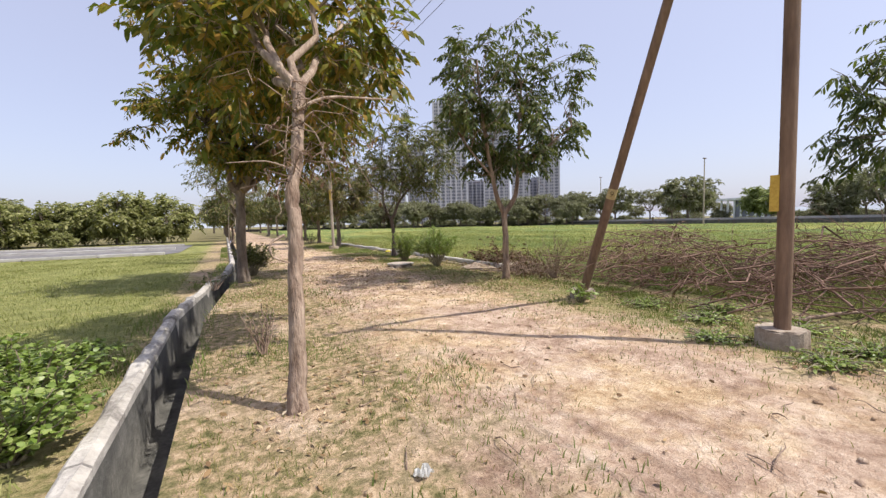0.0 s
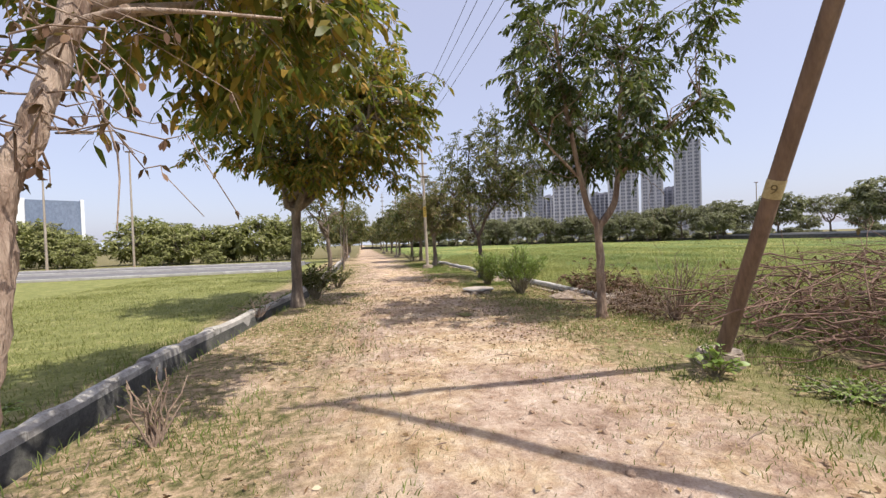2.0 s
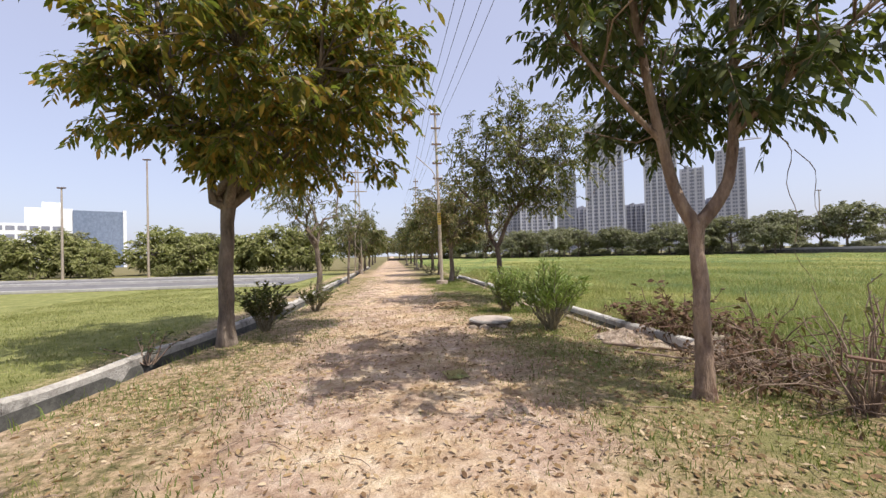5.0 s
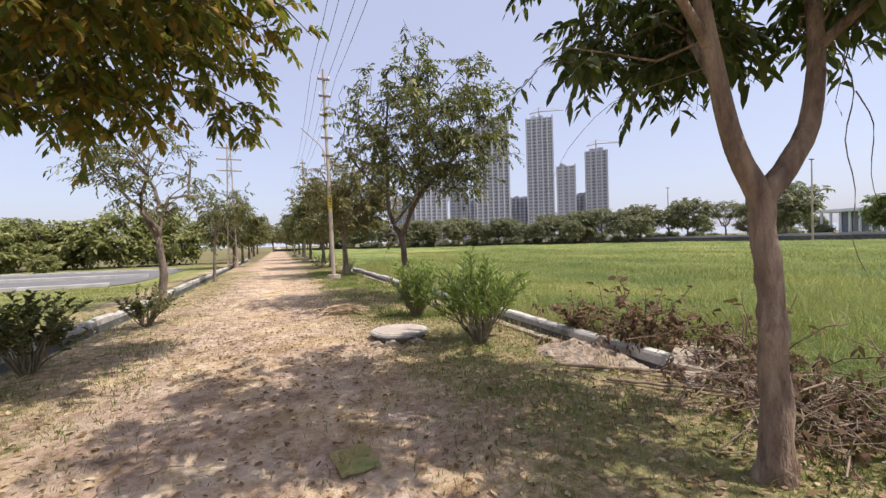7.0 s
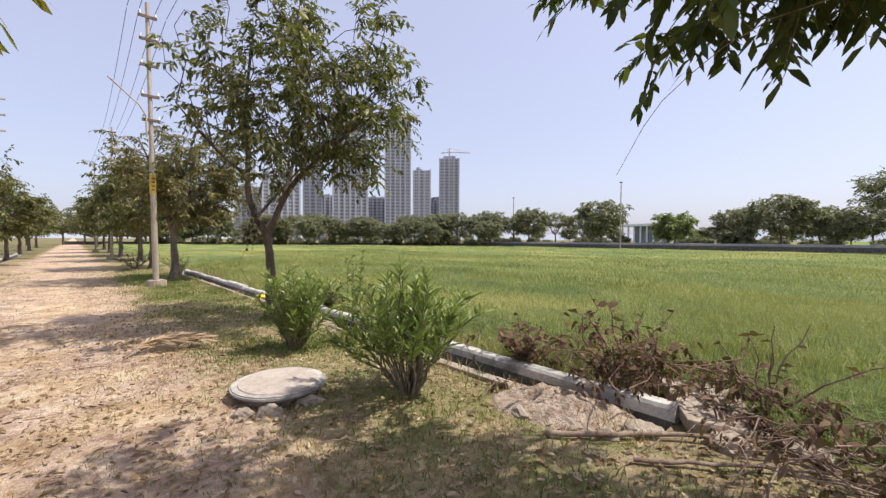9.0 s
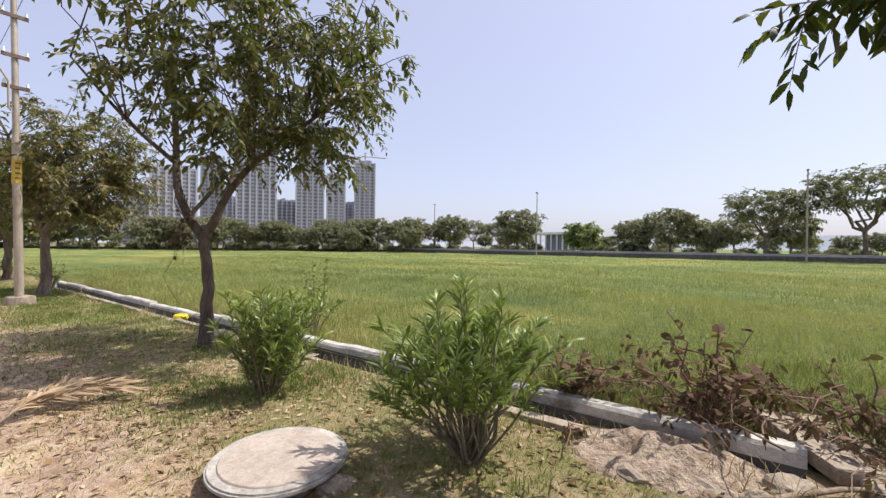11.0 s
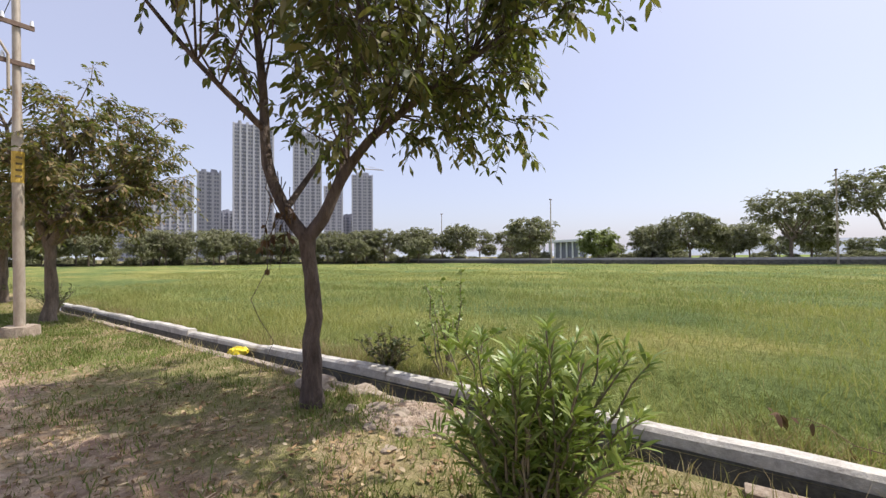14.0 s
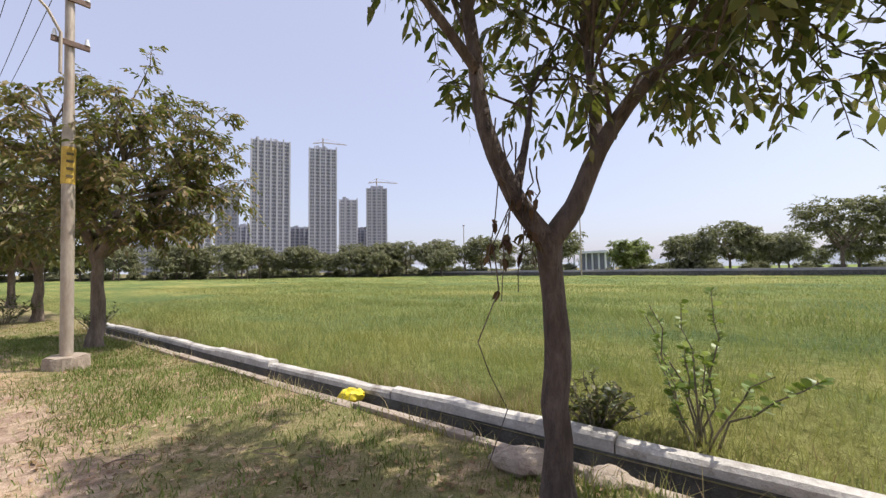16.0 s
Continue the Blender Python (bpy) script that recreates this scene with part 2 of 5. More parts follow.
def crop_sheet_material():
    m, n, l, b = mat("crop_canopy")
    g = n.new("ShaderNodeNewGeometry")
    mp = n.new("ShaderNodeMapping")
    mp.inputs["Scale"].default_value = (1.0, 0.45, 1.0)
    l.new(g.outputs["Position"], mp.inputs[0])
    broad = noise_node(n, l, 0.22, 5, 0.65, mp.outputs[0])
    fine = noise_node(n, l, 7.0, 6, 0.75, g.outputs["Position"])
    col = ramp(n, l, broad, [(0.3, (0.125, 0.19, 0.075)), (0.5, (0.23, 0.275, 0.085)), (0.68, (0.42, 0.38, 0.13))])
    col = mix(n, l, 0.7, col, grey(n, l, fine, 0.25, 0.75), "SOFT_LIGHT")
    l.new(col, b.inputs["Base Color"])
    b.inputs["Roughness"].default_value = 0.95
    b.inputs["Specular IOR Level"].default_value = 0.1
    bump(n, l, b, fine, 1.0, 0.25)
    return m


M_SHEET = crop_sheet_material()


# Weak-relief surface for far things; any haze comes from the colours passed.
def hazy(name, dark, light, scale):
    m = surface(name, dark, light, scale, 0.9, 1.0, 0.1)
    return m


# Tower colours carry the distance haze: paler, bluer walls and washed-out windows.
M_TOWER = hazy("haze_tinted_grey_render", (0.40, 0.405, 0.46), (0.47, 0.47, 0.52), 0.03)
M_TOWER_RIB = hazy("haze_paled_rib_render", (0.46, 0.465, 0.51), (0.54, 0.54, 0.58), 0.05)
M_TOWER_WIN = hazy("haze_paled_window", (0.19, 0.20, 0.245), (0.25, 0.26, 0.305), 0.3)
M_WHITE = hazy("white_paint", (0.72, 0.73, 0.75), (0.82, 0.82, 0.83), 0.2)
M_BLUE = hazy("blue_grey_cladding", (0.15, 0.19, 0.27), (0.18, 0.22, 0.30), 0.05)
M_CRANE = hazy("pale_crane_paint", (0.50, 0.45, 0.43), (0.58, 0.53, 0.5), 0.3)
# Blue-grey hill colour is the haze itself, painted on.
M_HILL = hazy("haze_tinted_hill", (0.29, 0.32, 0.36), (0.33, 0.355, 0.40), 0.01)

# ---- mesh helpers ----
rng = np.random.default_rng(7)


def mesh_np(name, verts, faces, material, smooth=False):
    """A mesh from arrays; faces all with the same number of corners."""
    me = bpy.data.meshes.new(name)
    verts, faces = np.asarray(verts, np.float32), np.asarray(faces, np.int32)
    k = faces.shape[1]
    me.vertices.add(len(verts))
    me.vertices.foreach_set("co", verts.ravel())
    me.loops.add(faces.size)
    me.loops.foreach_set("vertex_index", faces.ravel())
    me.polygons.add(len(faces))
    me.polygons.foreach_set("loop_start", np.arange(0, faces.size, k, dtype=np.int32))
    if smooth:
        me.polygons.foreach_set("use_smooth", np.ones(len(faces), bool))
    me.update(calc_edges=True)
    me.materials.append(material)
    return me


class Quads:
    """Collects quads (triangles as quads are kept apart)."""

    def __init__(self):
        self.v, self.f, self.n = [], [], 0

    def add(self, v, f):
        self.v.append(np.asarray(v, float))
        self.f.append(np.asarray(f, int) + self.n)
        self.n += len(v)

    def mesh(self, name, material, smooth=False):
        return mesh_np(name, np.concatenate(self.v), np.concatenate(self.f), material, smooth)


def tube(q, pts, radii, sides=6, wobble=0.0):
    """A tapered tube along pts, closed at its end."""
    pts = np.asarray(pts, float)
    n = len(pts)
    tang = np.gradient(pts, axis=0)
    tang /= np.linalg.norm(tang, axis=1)[:, None] + 1e-9
    ref = np.array([0.0, 0.0, 1.0]) if abs(tang[0, 2]) < 0.8 else np.array([1.0, 0.0, 0.0])
    a = np.cross(tang, ref)
    a /= np.linalg.norm(a, axis=1)[:, None] + 1e-9
    b = np.cross(tang, a)
    ang = np.linspace(0, 2 * np.pi, sides, endpoint=False)
    rad = np.asarray(radii, float)[:, None] * (1 + wobble * rng.uniform(-1, 1, (n, sides)))
    v = pts[:, None] + rad[..., None] * (np.cos(ang)[None, :, None] * a[:, None] + np.sin(ang)[None, :, None] * b[:, None])
    i, j = np.meshgrid(np.arange(n - 1), np.arange(sides), indexing="ij")
    j2 = (j + 1) % sides
    f = np.stack([i * sides + j, i * sides + j2, (i + 1) * sides + j2, (i + 1) * sides + j], -1).reshape(-1, 4)
    q.add(v.reshape(-1, 3), f)


def bend(a, b, k, sag=0.1, jitter=0.05):
    """k points from a to b on a gently crooked line."""
    a, b = np.asarray(a, float), np.asarray(b, float)
    t = np.linspace(0, 1, k)[:, None]
    size = np.linalg.norm(b - a)
    p = a + (b - a) * t
    p[:, 2] += sag * size * np.sin(np.pi * t[:, 0])
    p[1:-1] += rng.normal(0, jitter * size, (k - 2, 3)) * 0.5
    return p


def leaves(base, way, length, width, droop=0.3, blunt=0.8):
    """Arrays of curved leaf blades: six corners and four triangles each; blunt widens the outer half."""
    n = len(base)
    way = way / (np.linalg.norm(way, axis=1)[:, None] + 1e-9)
    side = np.cross(way, rng.normal(0, 1, (n, 3)) * 0.45 + np.array([0, 0, 1.0]))
    side /= np.linalg.norm(side, axis=1)[:, None] + 1e-9
    up = np.cross(side, way)
    length, width = length[:, None], width[:, None]
    twist = rng.normal(0, 0.35, (n, 1))
    fall = np.array([0, 0, 1.0]) * length * droop
    low = base + way * length * 0.36 + up * length * 0.05
    far_side = side + up * twist
    high = base + way * length * 0.74 - fall * 0.2
    v = np.stack([base, low + side * width * 0.5, low - side * width * 0.5, high + far_side * width * 0.5 * blunt, high - far_side * width * 0.5 * blunt,
                  base + way * length - fall * 0.5], 1)
    k = np.arange(n)[:, None] * 6
    f = np.stack([k + np.array([0, 2, 1]), k + np.array([1, 2, 4]), k + np.array([1, 4, 3]), k + np.array([3, 4, 5])], 1)
    return v.reshape(-1, 3), f.reshape(-1, 3)


def blades(base, height, width, lean=0.35):
    """Arrays of grass blades, bent once: two joined triangles and a tip."""
    n = len(base)
    a = rng.uniform(0, 2 * np.pi, n)
    s = np.stack([np.cos(a), np.sin(a), 0 * a], 1) * width[:, None] * 0.5
    b = rng.uniform(0, 2 * np.pi, n)
    d = np.stack([np.cos(b), np.sin(b), 0 * b], 1) * (height * lean * rng.uniform(0.2, 1.3, n))[:, None]
    up = np.array([0, 0, 1.0]) * height[:, None]
    v = np.stack([base - s, base + s, base + up * 0.6 + d * 0.35 + s * 0.7, base + up * 0.6 + d * 0.35 - s * 0.7, base + up + d], 1)
    k = np.arange(n)[:, None] * 5
    f = np.stack([k + np.array([0, 1, 2]), k + np.array([0, 2, 3]), k + np.array([3, 2, 4])], 1)
    return v.reshape(-1, 3), f.reshape(-1, 3)


def thing(name, x, y, z, label, category, group="", kind=""):
    e = new(name)
    e.empty_display_size = 0.1
    e.matrix_basis = pose(x, y, z)
    return tagged(e, label, category, group, kind)


def part_mesh(name, me, parent, label=""):
    ob = new(name, me)
    ob.parent = parent
    return tagged(ob, label)


def part(name, bm, material, parent, label="", smooth=False):
    me = bpy.data.meshes.new(name)
    bm.to_mesh(me)
    bm.free()
    me.materials.append(material)
    if smooth:
        me.polygons.foreach_set("use_smooth", np.ones(len(me.polygons), bool))
    return part_mesh(name, me, parent, label)


def box(bm, x0, x1, y0, y1, z0, z1, bevel=0.0, jitter=0.0):
    made = bmesh.ops.create_cube(bm, size=1.0, matrix=Matrix.LocRotScale(((x0 + x1) / 2, (y0 + y1) / 2, (z0 + z1) / 2), None, (x1 - x0, y1 - y0, z1 - z0)))
    vs = made["verts"]
    if jitter:
        for v in vs:
            v.co += Vector(rng.uniform(-jitter, jitter, 3))
    if bevel:
        es = list({e for v in vs for e in v.link_edges})
        bmesh.ops.bevel(bm, geom=es, offset=bevel, segments=2, affect="EDGES", profile=0.6)


def cone(bm, x, y, z0, z1, r0, r1, sides=16, bevel=0.0):
    made = bmesh.ops.create_cone(bm, cap_ends=True, segments=sides, radius1=r0, radius2=r1, depth=z1 - z0, matrix=Matrix.Translation((x, y, (z0 + z1) / 2)))
    if bevel:
        es = [e for e in {e for v in made["verts"] for e in v.link_edges} if len(e.link_faces) == 2 and e.calc_face_angle(0) > 1.0]
        bmesh.ops.bevel(bm, geom=es, offset=bevel, segments=2, affect="EDGES")


def relief(x, y):
    """Height of the earth between the drains."""
    return 0.035 * noise.noise((x * 0.6, y * 0.6, 3.0)) + 0.02 * noise.noise((x * 2.3, y * 2.3, 9.0)) + 0.008 * noise.noise((x * 7.0, y * 7.0, 1.0))


# ---- ground ----
def drain_x(y):
    """The line of the far wall's middle along the lawn drain."""
    return float(np.interp(y, [-50, 0, 7.5, 10.5, 14.0, 18.0, 40.0, 70.0], [-0.88, -0.88, -0.86, -0.55, -0.1, 0.1, 0.0, -0.1]))


L_IN, L_EDGE = 0.10, 0.46
R_EDGE, R_IN, R_OUT = 7.08, 7.38, 7.60
R_Y0, R_Y1 = 9.9, 30.5


def ground():
    xs = sorted({-2500, -900, -400, -200, -120, -70, -45, -30, -20, -14, -10, -7, -5, -3.5, -2.6, -2.0, -1.5, *np.arange(-1.0, 11.0, 0.16).round(3), 11.5, 12.5, 14, 17, 22, 30, 45, 70, 100, 200, 400, 900, 2500})
    xs = [x for x in xs if not (-0.95 < x < 0.62 - 0.0 and min(abs(x - q) for q in (-0.88 + L_IN, -0.88 + L_EDGE)) < 0.1) and not min(abs(x - q) for q in (R_EDGE, R_IN)) < 0.09]
    xs = sorted(xs + [-0.88 + L_IN, -0.88 + L_EDGE, R_EDGE, R_IN])
    ys = sorted({-2500, -900, -400, -200, -100, -50, -30, -20, -14, -10, -8, -6, *np.arange(-4.0, 34.0, 0.16).round(3), *np.arange(34, 60, 1.0), 64, 70, 80, 95, 120, 200, 400, 900, 2500})
    ny = len(ys)
    verts = []
    for x in xs:
        for y in ys:
            w = max(0.0, 1 - abs(x + 0.6) / 3.5)
            X = x + (drain_x(y) + 0.88) * w
            inner = -0.30 < x < R_EDGE - 0.05 and -8 < y < 60
            verts.append((X, y, relief(X, y) * min(1.0, max(0.0, (x + 0.42) * 2), max(0.0, (R_EDGE - x) * 2)) if inner else 0.0))
    faces = []
    for i in range(len(xs) - 1):
        for j in range(ny - 1):
            mx, my = (xs[i] + xs[i + 1]) / 2, (ys[j] + ys[j + 1]) / 2
            if -0.88 + L_IN < mx < -0.88 + L_EDGE and -8 < my < 60:
                continue
            if R_EDGE < mx < R_IN and R_Y0 < my < R_Y1:
                continue
            faces.append((i * ny + j, (i + 1) * ny + j, (i + 1) * ny + j + 1, i * ny + j + 1))
    tagged(new("ground", mesh_np("ground", verts, faces, M_GROUND, True)), "pinkish dusty earth path with mottled dry grass verges", "ground", "", "structure")


ground()


def profile_run(name, ys, xf, section, material, parent):
    """A long strip: section of (offset, height) carried along y on the line xf."""
    k = len(section)
    v = [(xf(y) + o, y, z) for y in ys for o, z in section]
    f = [(i * k + j, i * k + j + 1, (i + 1) * k + j + 1, (i + 1) * k + j) for i in range(len(ys) - 1) for j in range(k - 1)]
    return part_mesh(name, mesh_np(name, v, f, material), parent)


def drain(name, xf, inner, edge, y0, y1, side, height, label, broken, material):
    """Channel in the ground with a raised wall of cast lengths on its far side. side: -1 wall at the smaller x."""
    e = thing(name, 0, 0, 0, label, "drain", "", "structure")
    ys = np.arange(y0, y1 + 0.1, 0.5)
    # Channel sides and floor are near-black, much darker than the wall lengths.
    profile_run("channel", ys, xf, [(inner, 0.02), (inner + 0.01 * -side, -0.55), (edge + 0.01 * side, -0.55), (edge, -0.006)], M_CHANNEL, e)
    y, k = y0, 0
    while y < y1 - 0.3:
        step = min(float(rng.uniform(1.6, 2.6)), y1 - y)
        bm = bmesh.new()
        h = height + float(rng.uniform(-0.025, 0.025))
        cuts = 6
        for c in range(cuts + 1):
            yy = y + 0.006 + (step - 0.012) * c / cuts
            xc = xf(yy)
            w = sorted((inner, inner + 0.17 * side))
            chip = float(rng.uniform(0, 0.025)) * broken
            ring = [(w[0] + chip, -0.5), (w[0] + chip * 0.6, h - 0.03 - chip), (w[0] + 0.02 + chip, h - chip), (w[1] - 0.02 - chip, h - chip * 0.6), (w[1], h - 0.03 - chip), (w[1], -0.5)]
            for o, z in ring:
                bm.verts.new((xc + o, yy, z))
        bm.verts.ensure_lookup_table()
        for c in range(cuts):
            for j in range(5):
                a = c * 6 + j
                bm.faces.new((bm.verts[a], bm.verts[a + 1], bm.verts[a + 7], bm.verts[a + 6]))
        bm.faces.new([bm.verts[j] for j in range(6)])
        bm.faces.new([bm.verts[cuts * 6 + j] for j in range(5, -1, -1)])
        bmesh.ops.recalc_face_normals(bm, faces=bm.faces)
        part("wall_length", bm, material, e)
        y += step
        k += 1
    return e


drain("drain_lawn", drain_x, L_IN, L_EDGE, -8.0, 60.0, -1, 0.16, "old grey concrete drain with raised wall beside lawn", 1.7, M_CONCRETE)
DR = drain("drain_field", lambda y: 7.38 + 0.03 * math.sin(y * 0.5), 0.0, -0.30, R_Y0, R_Y1, 1, 0.13, "cracked pale concrete drain along the green field", 1.0, M_BLEACHED)
bm = bmesh.new()
y = R_Y0
while y < R_Y1 - 0.5:
    step = float(rng.uniform(0.9, 2.0))
    if not 13.0 < y < 14.0:
        box(bm, 6.94 + float(rng.uniform(-0.02, 0.03)), 7.075, y, min(y + step - 0.02, R_Y1), -0.3, 0.03 + float(rng.uniform(-0.015, 0.02)), 0.012, 0.01)
    y += step
part("near_lip", bm, M_DUSTY, DR, "earth-stained worn concrete lip")


# road across the far side of the lawn
def road():
    e = thing("road", 0, 0, 0, "pale grey road with low kerbs beyond the lawn", "road", "", "structure")
    bm = bmesh.new()
    for y0, y1, z, m in ((28.6, 41.0, 0.03, 0),):
        vs = [bm.verts.new(p) for p in ((-300, y0 + 20, z), (-30, y0, z), (-3.2, y0 - 1.0, z), (-2.6, y0 + 0.5, z), (-2.6, y1, z), (-30, y1 + 3, z), (-300, y1 + 26, z))]
        bm.faces.new(vs)
    part("carriageway", bm, M_ROAD, e)
    for k, (dy, h) in enumerate(((0.0, 0.16), (5.5, 0.20), (12.6, 0.16))):
        bm = bmesh.new()
        x = -3.2
        while x > -60:
            yy = 28.6 - 1.0 + (x + 3.2) / -26.8 * (1.0 if k == 0 else 3.5) + dy
            box(bm, x - 1.45, x, yy, yy + 0.25, 0, h, 0.02, 0.01)
            x -= 1.5
        part("kerb", bm, M_KERB, e)
    return e


road()


# ---- the crop field ----
def field_height(x, y):
    edge = min(1.0, max(0.0, (x - 7.75) / 0.9))
    return edge * (0.26 + 0.13 * noise.noise((x * 0.16, y * 0.11, 5.0)) + 0.09 * noise.noise((x * 0.7, y * 0.42, 2.0)) + 0.04 * noise.noise((x * 3.1, y * 2.2, 7.0)))


def field():
    xs = np.concatenate([np.arange(7.7, 14, 0.15), np.arange(14, 30, 0.4), np.arange(30, 64.5, 1.0)])
    ys = np.concatenate([np.arange(-40, 0, 1.0), np.arange(0, 40, 0.3), np.arange(40, 131, 1.5)])
    v = [(x, y, 0.01 + field_height(x, y)) for x in xs for y in ys]
    ny = len(ys)
    i, j = np.meshgrid(np.arange(len(xs) - 1), np.arange(ny - 1), indexing="ij")
    f = np.stack([i * ny + j, (i + 1) * ny + j, (i + 1) * ny + j + 1, i * ny + j + 1], -1).reshape(-1, 4)
    tagged(new("crop_field", mesh_np("crop_field", v, f, M_SHEET, True)), "dense green young crop filling the field", "crop field", "", "stuff")
    pos, hs, ws = [], [], []
    for n, x0, x1, y0, y1, h, w in ((42000, 7.65, 9.5, 2, 32, 0.24, 0.008), (70000, 9.0, 15, 0, 36, 0.23, 0.011), (70000, 14, 30, 0, 50, 0.22, 0.02), (60000, 28, 63.5, -25, 120, 0.2, 0.035)):
        x, y = rng.uniform(x0, x1, n), rng.uniform(y0, y1, n)
        patch = np.array([noise.noise((a * 0.35, b * 0.25, 4.0)) for a, b in zip(x, y)])
        keep = rng.uniform(0, 1, n) < 0.75 + 0.5 * patch
        x, y, patch = x[keep], y[keep], patch[keep]
        pos.append(np.stack([x, y, np.array([max(0.0, field_height(a, b) - 0.05) for a, b in zip(x, y)])], 1))
        hs.append(h * (0.85 + 0.3 * rng.uniform(-1, 1, len(x)) + 0.2 * patch))
        ws.append(np.full(len(x), w))
    v, f = blades(np.concatenate(pos), np.concatenate(hs), np.concatenate(ws), 0.75)
    tagged(new("crop_blades", mesh_np("crop_blades", v, f, M_CROP)), "tall green and yellowing crop blades in the field", "crop", "", "stuff")


field()


# ---- verge grass, lawn and fallen leaves ----
def scatter(name, n, area, height, width, material, label, category, density=None, seed=1.0):
    x0, x1, y0, y1 = area
    x, y = rng.uniform(x0, x1, n), rng.uniform(y0, y1, n)
    if density:
        p = np.array([density(a, b) for a, b in zip(x, y)])
        keep = rng.uniform(0, 1, n) < p
        x, y = x[keep], y[keep]
    z = np.array([relief(a, b) for a, b in zip(x, y)]) - 0.005
    base = np.stack([x, y, z], 1)
    h = height * rng.uniform(0.4, 1.3, len(x))
    v, f = blades(base, h, np.full(len(x), width), 0.8)
    tagged(new(name, mesh_np(name, v, f, material)), label, category, "", "stuff")


def verge_density(x, y):
    if x > 6.9 or x < drain_x(y) + 0.55:
        return 0.0
    p = 1 - max(0.0, 1 - abs(x - 3.15) / 1.7)
    p *= 0.5 + 0.9 * noise.noise((x * 0.9, y * 0.9, 11.0)) + 0.6 * noise.noise((x * 3.0, y * 3.0, 2.0))
    if x > 4.6:
        p += 0.35 * min(1, (x - 4.6) / 1.2)
    return max(0.0, min(1.0, p))


scatter("verge_grass", 150000, (-0.4, 7.0, -1.0, 34.0), 0.05, 0.007, M_GRASS, "short sparse green and dry grass beside the path", "grass", verge_density)
scatter("verge_weeds", 120000, (4.4, 7.0, 0.0, 30.0), 0.075, 0.011, M_VERGE, "fresh green grass and low weeds on the verge", "grass",
        lambda x, y: (1.0 if y > 14 or y < 6 else 0.32) * max(0.0, min(1.0, (x - 4.5) / 1.4)) * max(0.0, min(1.0, 0.35 + 1.5 * noise.noise((x * 0.8, y * 0.6, 31.0)) + 0.6 * noise.noise((x * 2.6, y * 2.6, 14.0)))))
scatter("bank_weeds", 26000, (-0.4, 2.2, 0.3, 16.0), 0.07, 0.01, M_VERGE, "patches of low green weeds on the bare bank", "grass",
        lambda x, y: 0.0 if x < drain_x(y) + 0.55 else max(0.0, min(1.0, -0.1 + 1.6 * noise.noise((x * 0.9, y * 0.7, 41.0)))))
scatter("drain_weeds", 60000, (-1.6, 0.9, 1.0, 32.0), 0.13, 0.011, M_VERGE, "rank grass and weeds fringing the lawn drain", "grass",
        lambda x, y: (lambda d: 0.0 if -0.12 < d < 0.47 else max(0.0, 0.4 + 1.3 * noise.noise((x * 0.5, y * 0.5, 51.0))) * (0.9 if -0.45 < d <= -0.12 else 0.5 if 0.47 <= d < 0.6 else 0.0))(x - drain_x(y)))
scatter("field_edge_grass", 60000, (6.7, 8.1, 9.5, 31.0), 0.2, 0.008, M_STRAW, "dry tan wild grass along the field drain", "grass",
        lambda x, y: 0.0 if 7.05 < x < 7.62 else max(0.0, min(1.0, 0.25 + 1.4 * noise.noise((x * 0.6, y * 0.6, 61.0)))) * (0.25 if x < 7.05 else 1.0))
scatter("lawn_grass", 110000, (-9.0, -1.1, 0.0, 27.0), 0.06, 0.012, M_LAWN, "short patchy green lawn grass beside the drain", "grass", lambda x, y: 0.0 if x > drain_x(y) - 0.15 else 0.55 + 0.6 * noise.noise((x * 0.5, y * 0.5, 6.0)))


def litter(name, n, area, size, material, label, density):
    x0, x1, y0, y1 = area
    x, y = rng.uniform(x0, x1, n), rng.uniform(y0, y1, n)
    keep = rng.uniform(0, 1, n) < np.array([density(a, b) for a, b in zip(x, y)])
    x, y = x[keep], y[keep]
    z = np.array([relief(a, b) for a, b in zip(x, y)]) + 0.012
    a = rng.uniform(0, 2 * np.pi, len(x))
    way = np.stack([np.cos(a), np.sin(a), rng.uniform(-0.1, 0.5, len(x))], 1)
    ln = size * rng.uniform(0.5, 1.2, len(x))
    v, f = leaves(np.stack([x, y, z], 1), way, ln, ln * rng.uniform(0.3, 0.5, len(x)), 0.1)
    tagged(new(name, mesh_np(name, v, f, material)), label, "fallen leaves", "", "stuff")


def litter_density(x, y):
    if x > 6.95 or x < drain_x(y) + 0.6:
        return 0.0
    p = (0.03 if y < 6 else 0.12) + 0.4 * noise.noise((x * 0.5, y * 0.4, 21.0)) * (0.4 if y < 6 else 1.0)
    if x > 4.7 and 6.5 < y < 15.5:
        p += 0.3
    for cx, cy, r in ((2.2, 9.5, 2.6), (4.6, 8.2, 2.2), (4.3, 12.5, 2.0), (3.3, 13.5, 2.4), (6.8, 9.8, 1.9), (6.9, 8.2, 1.2), (5.5, 16.0, 2.0), (0.6, 3.6, 1.2), (5.0, 17.5, 1.5)):
        p += 0.6 * math.exp(-((x - cx) ** 2 + (y - cy) ** 2) / (r * r) * 1.4)
    return max(0.02, min(1.0, p))


litter("fallen_leaves", 36000, (-0.2, 7.0, 0.0, 26.0), 0.062, M_LITTER, "dry brown and yellow leaves scattered on the path", litter_density)


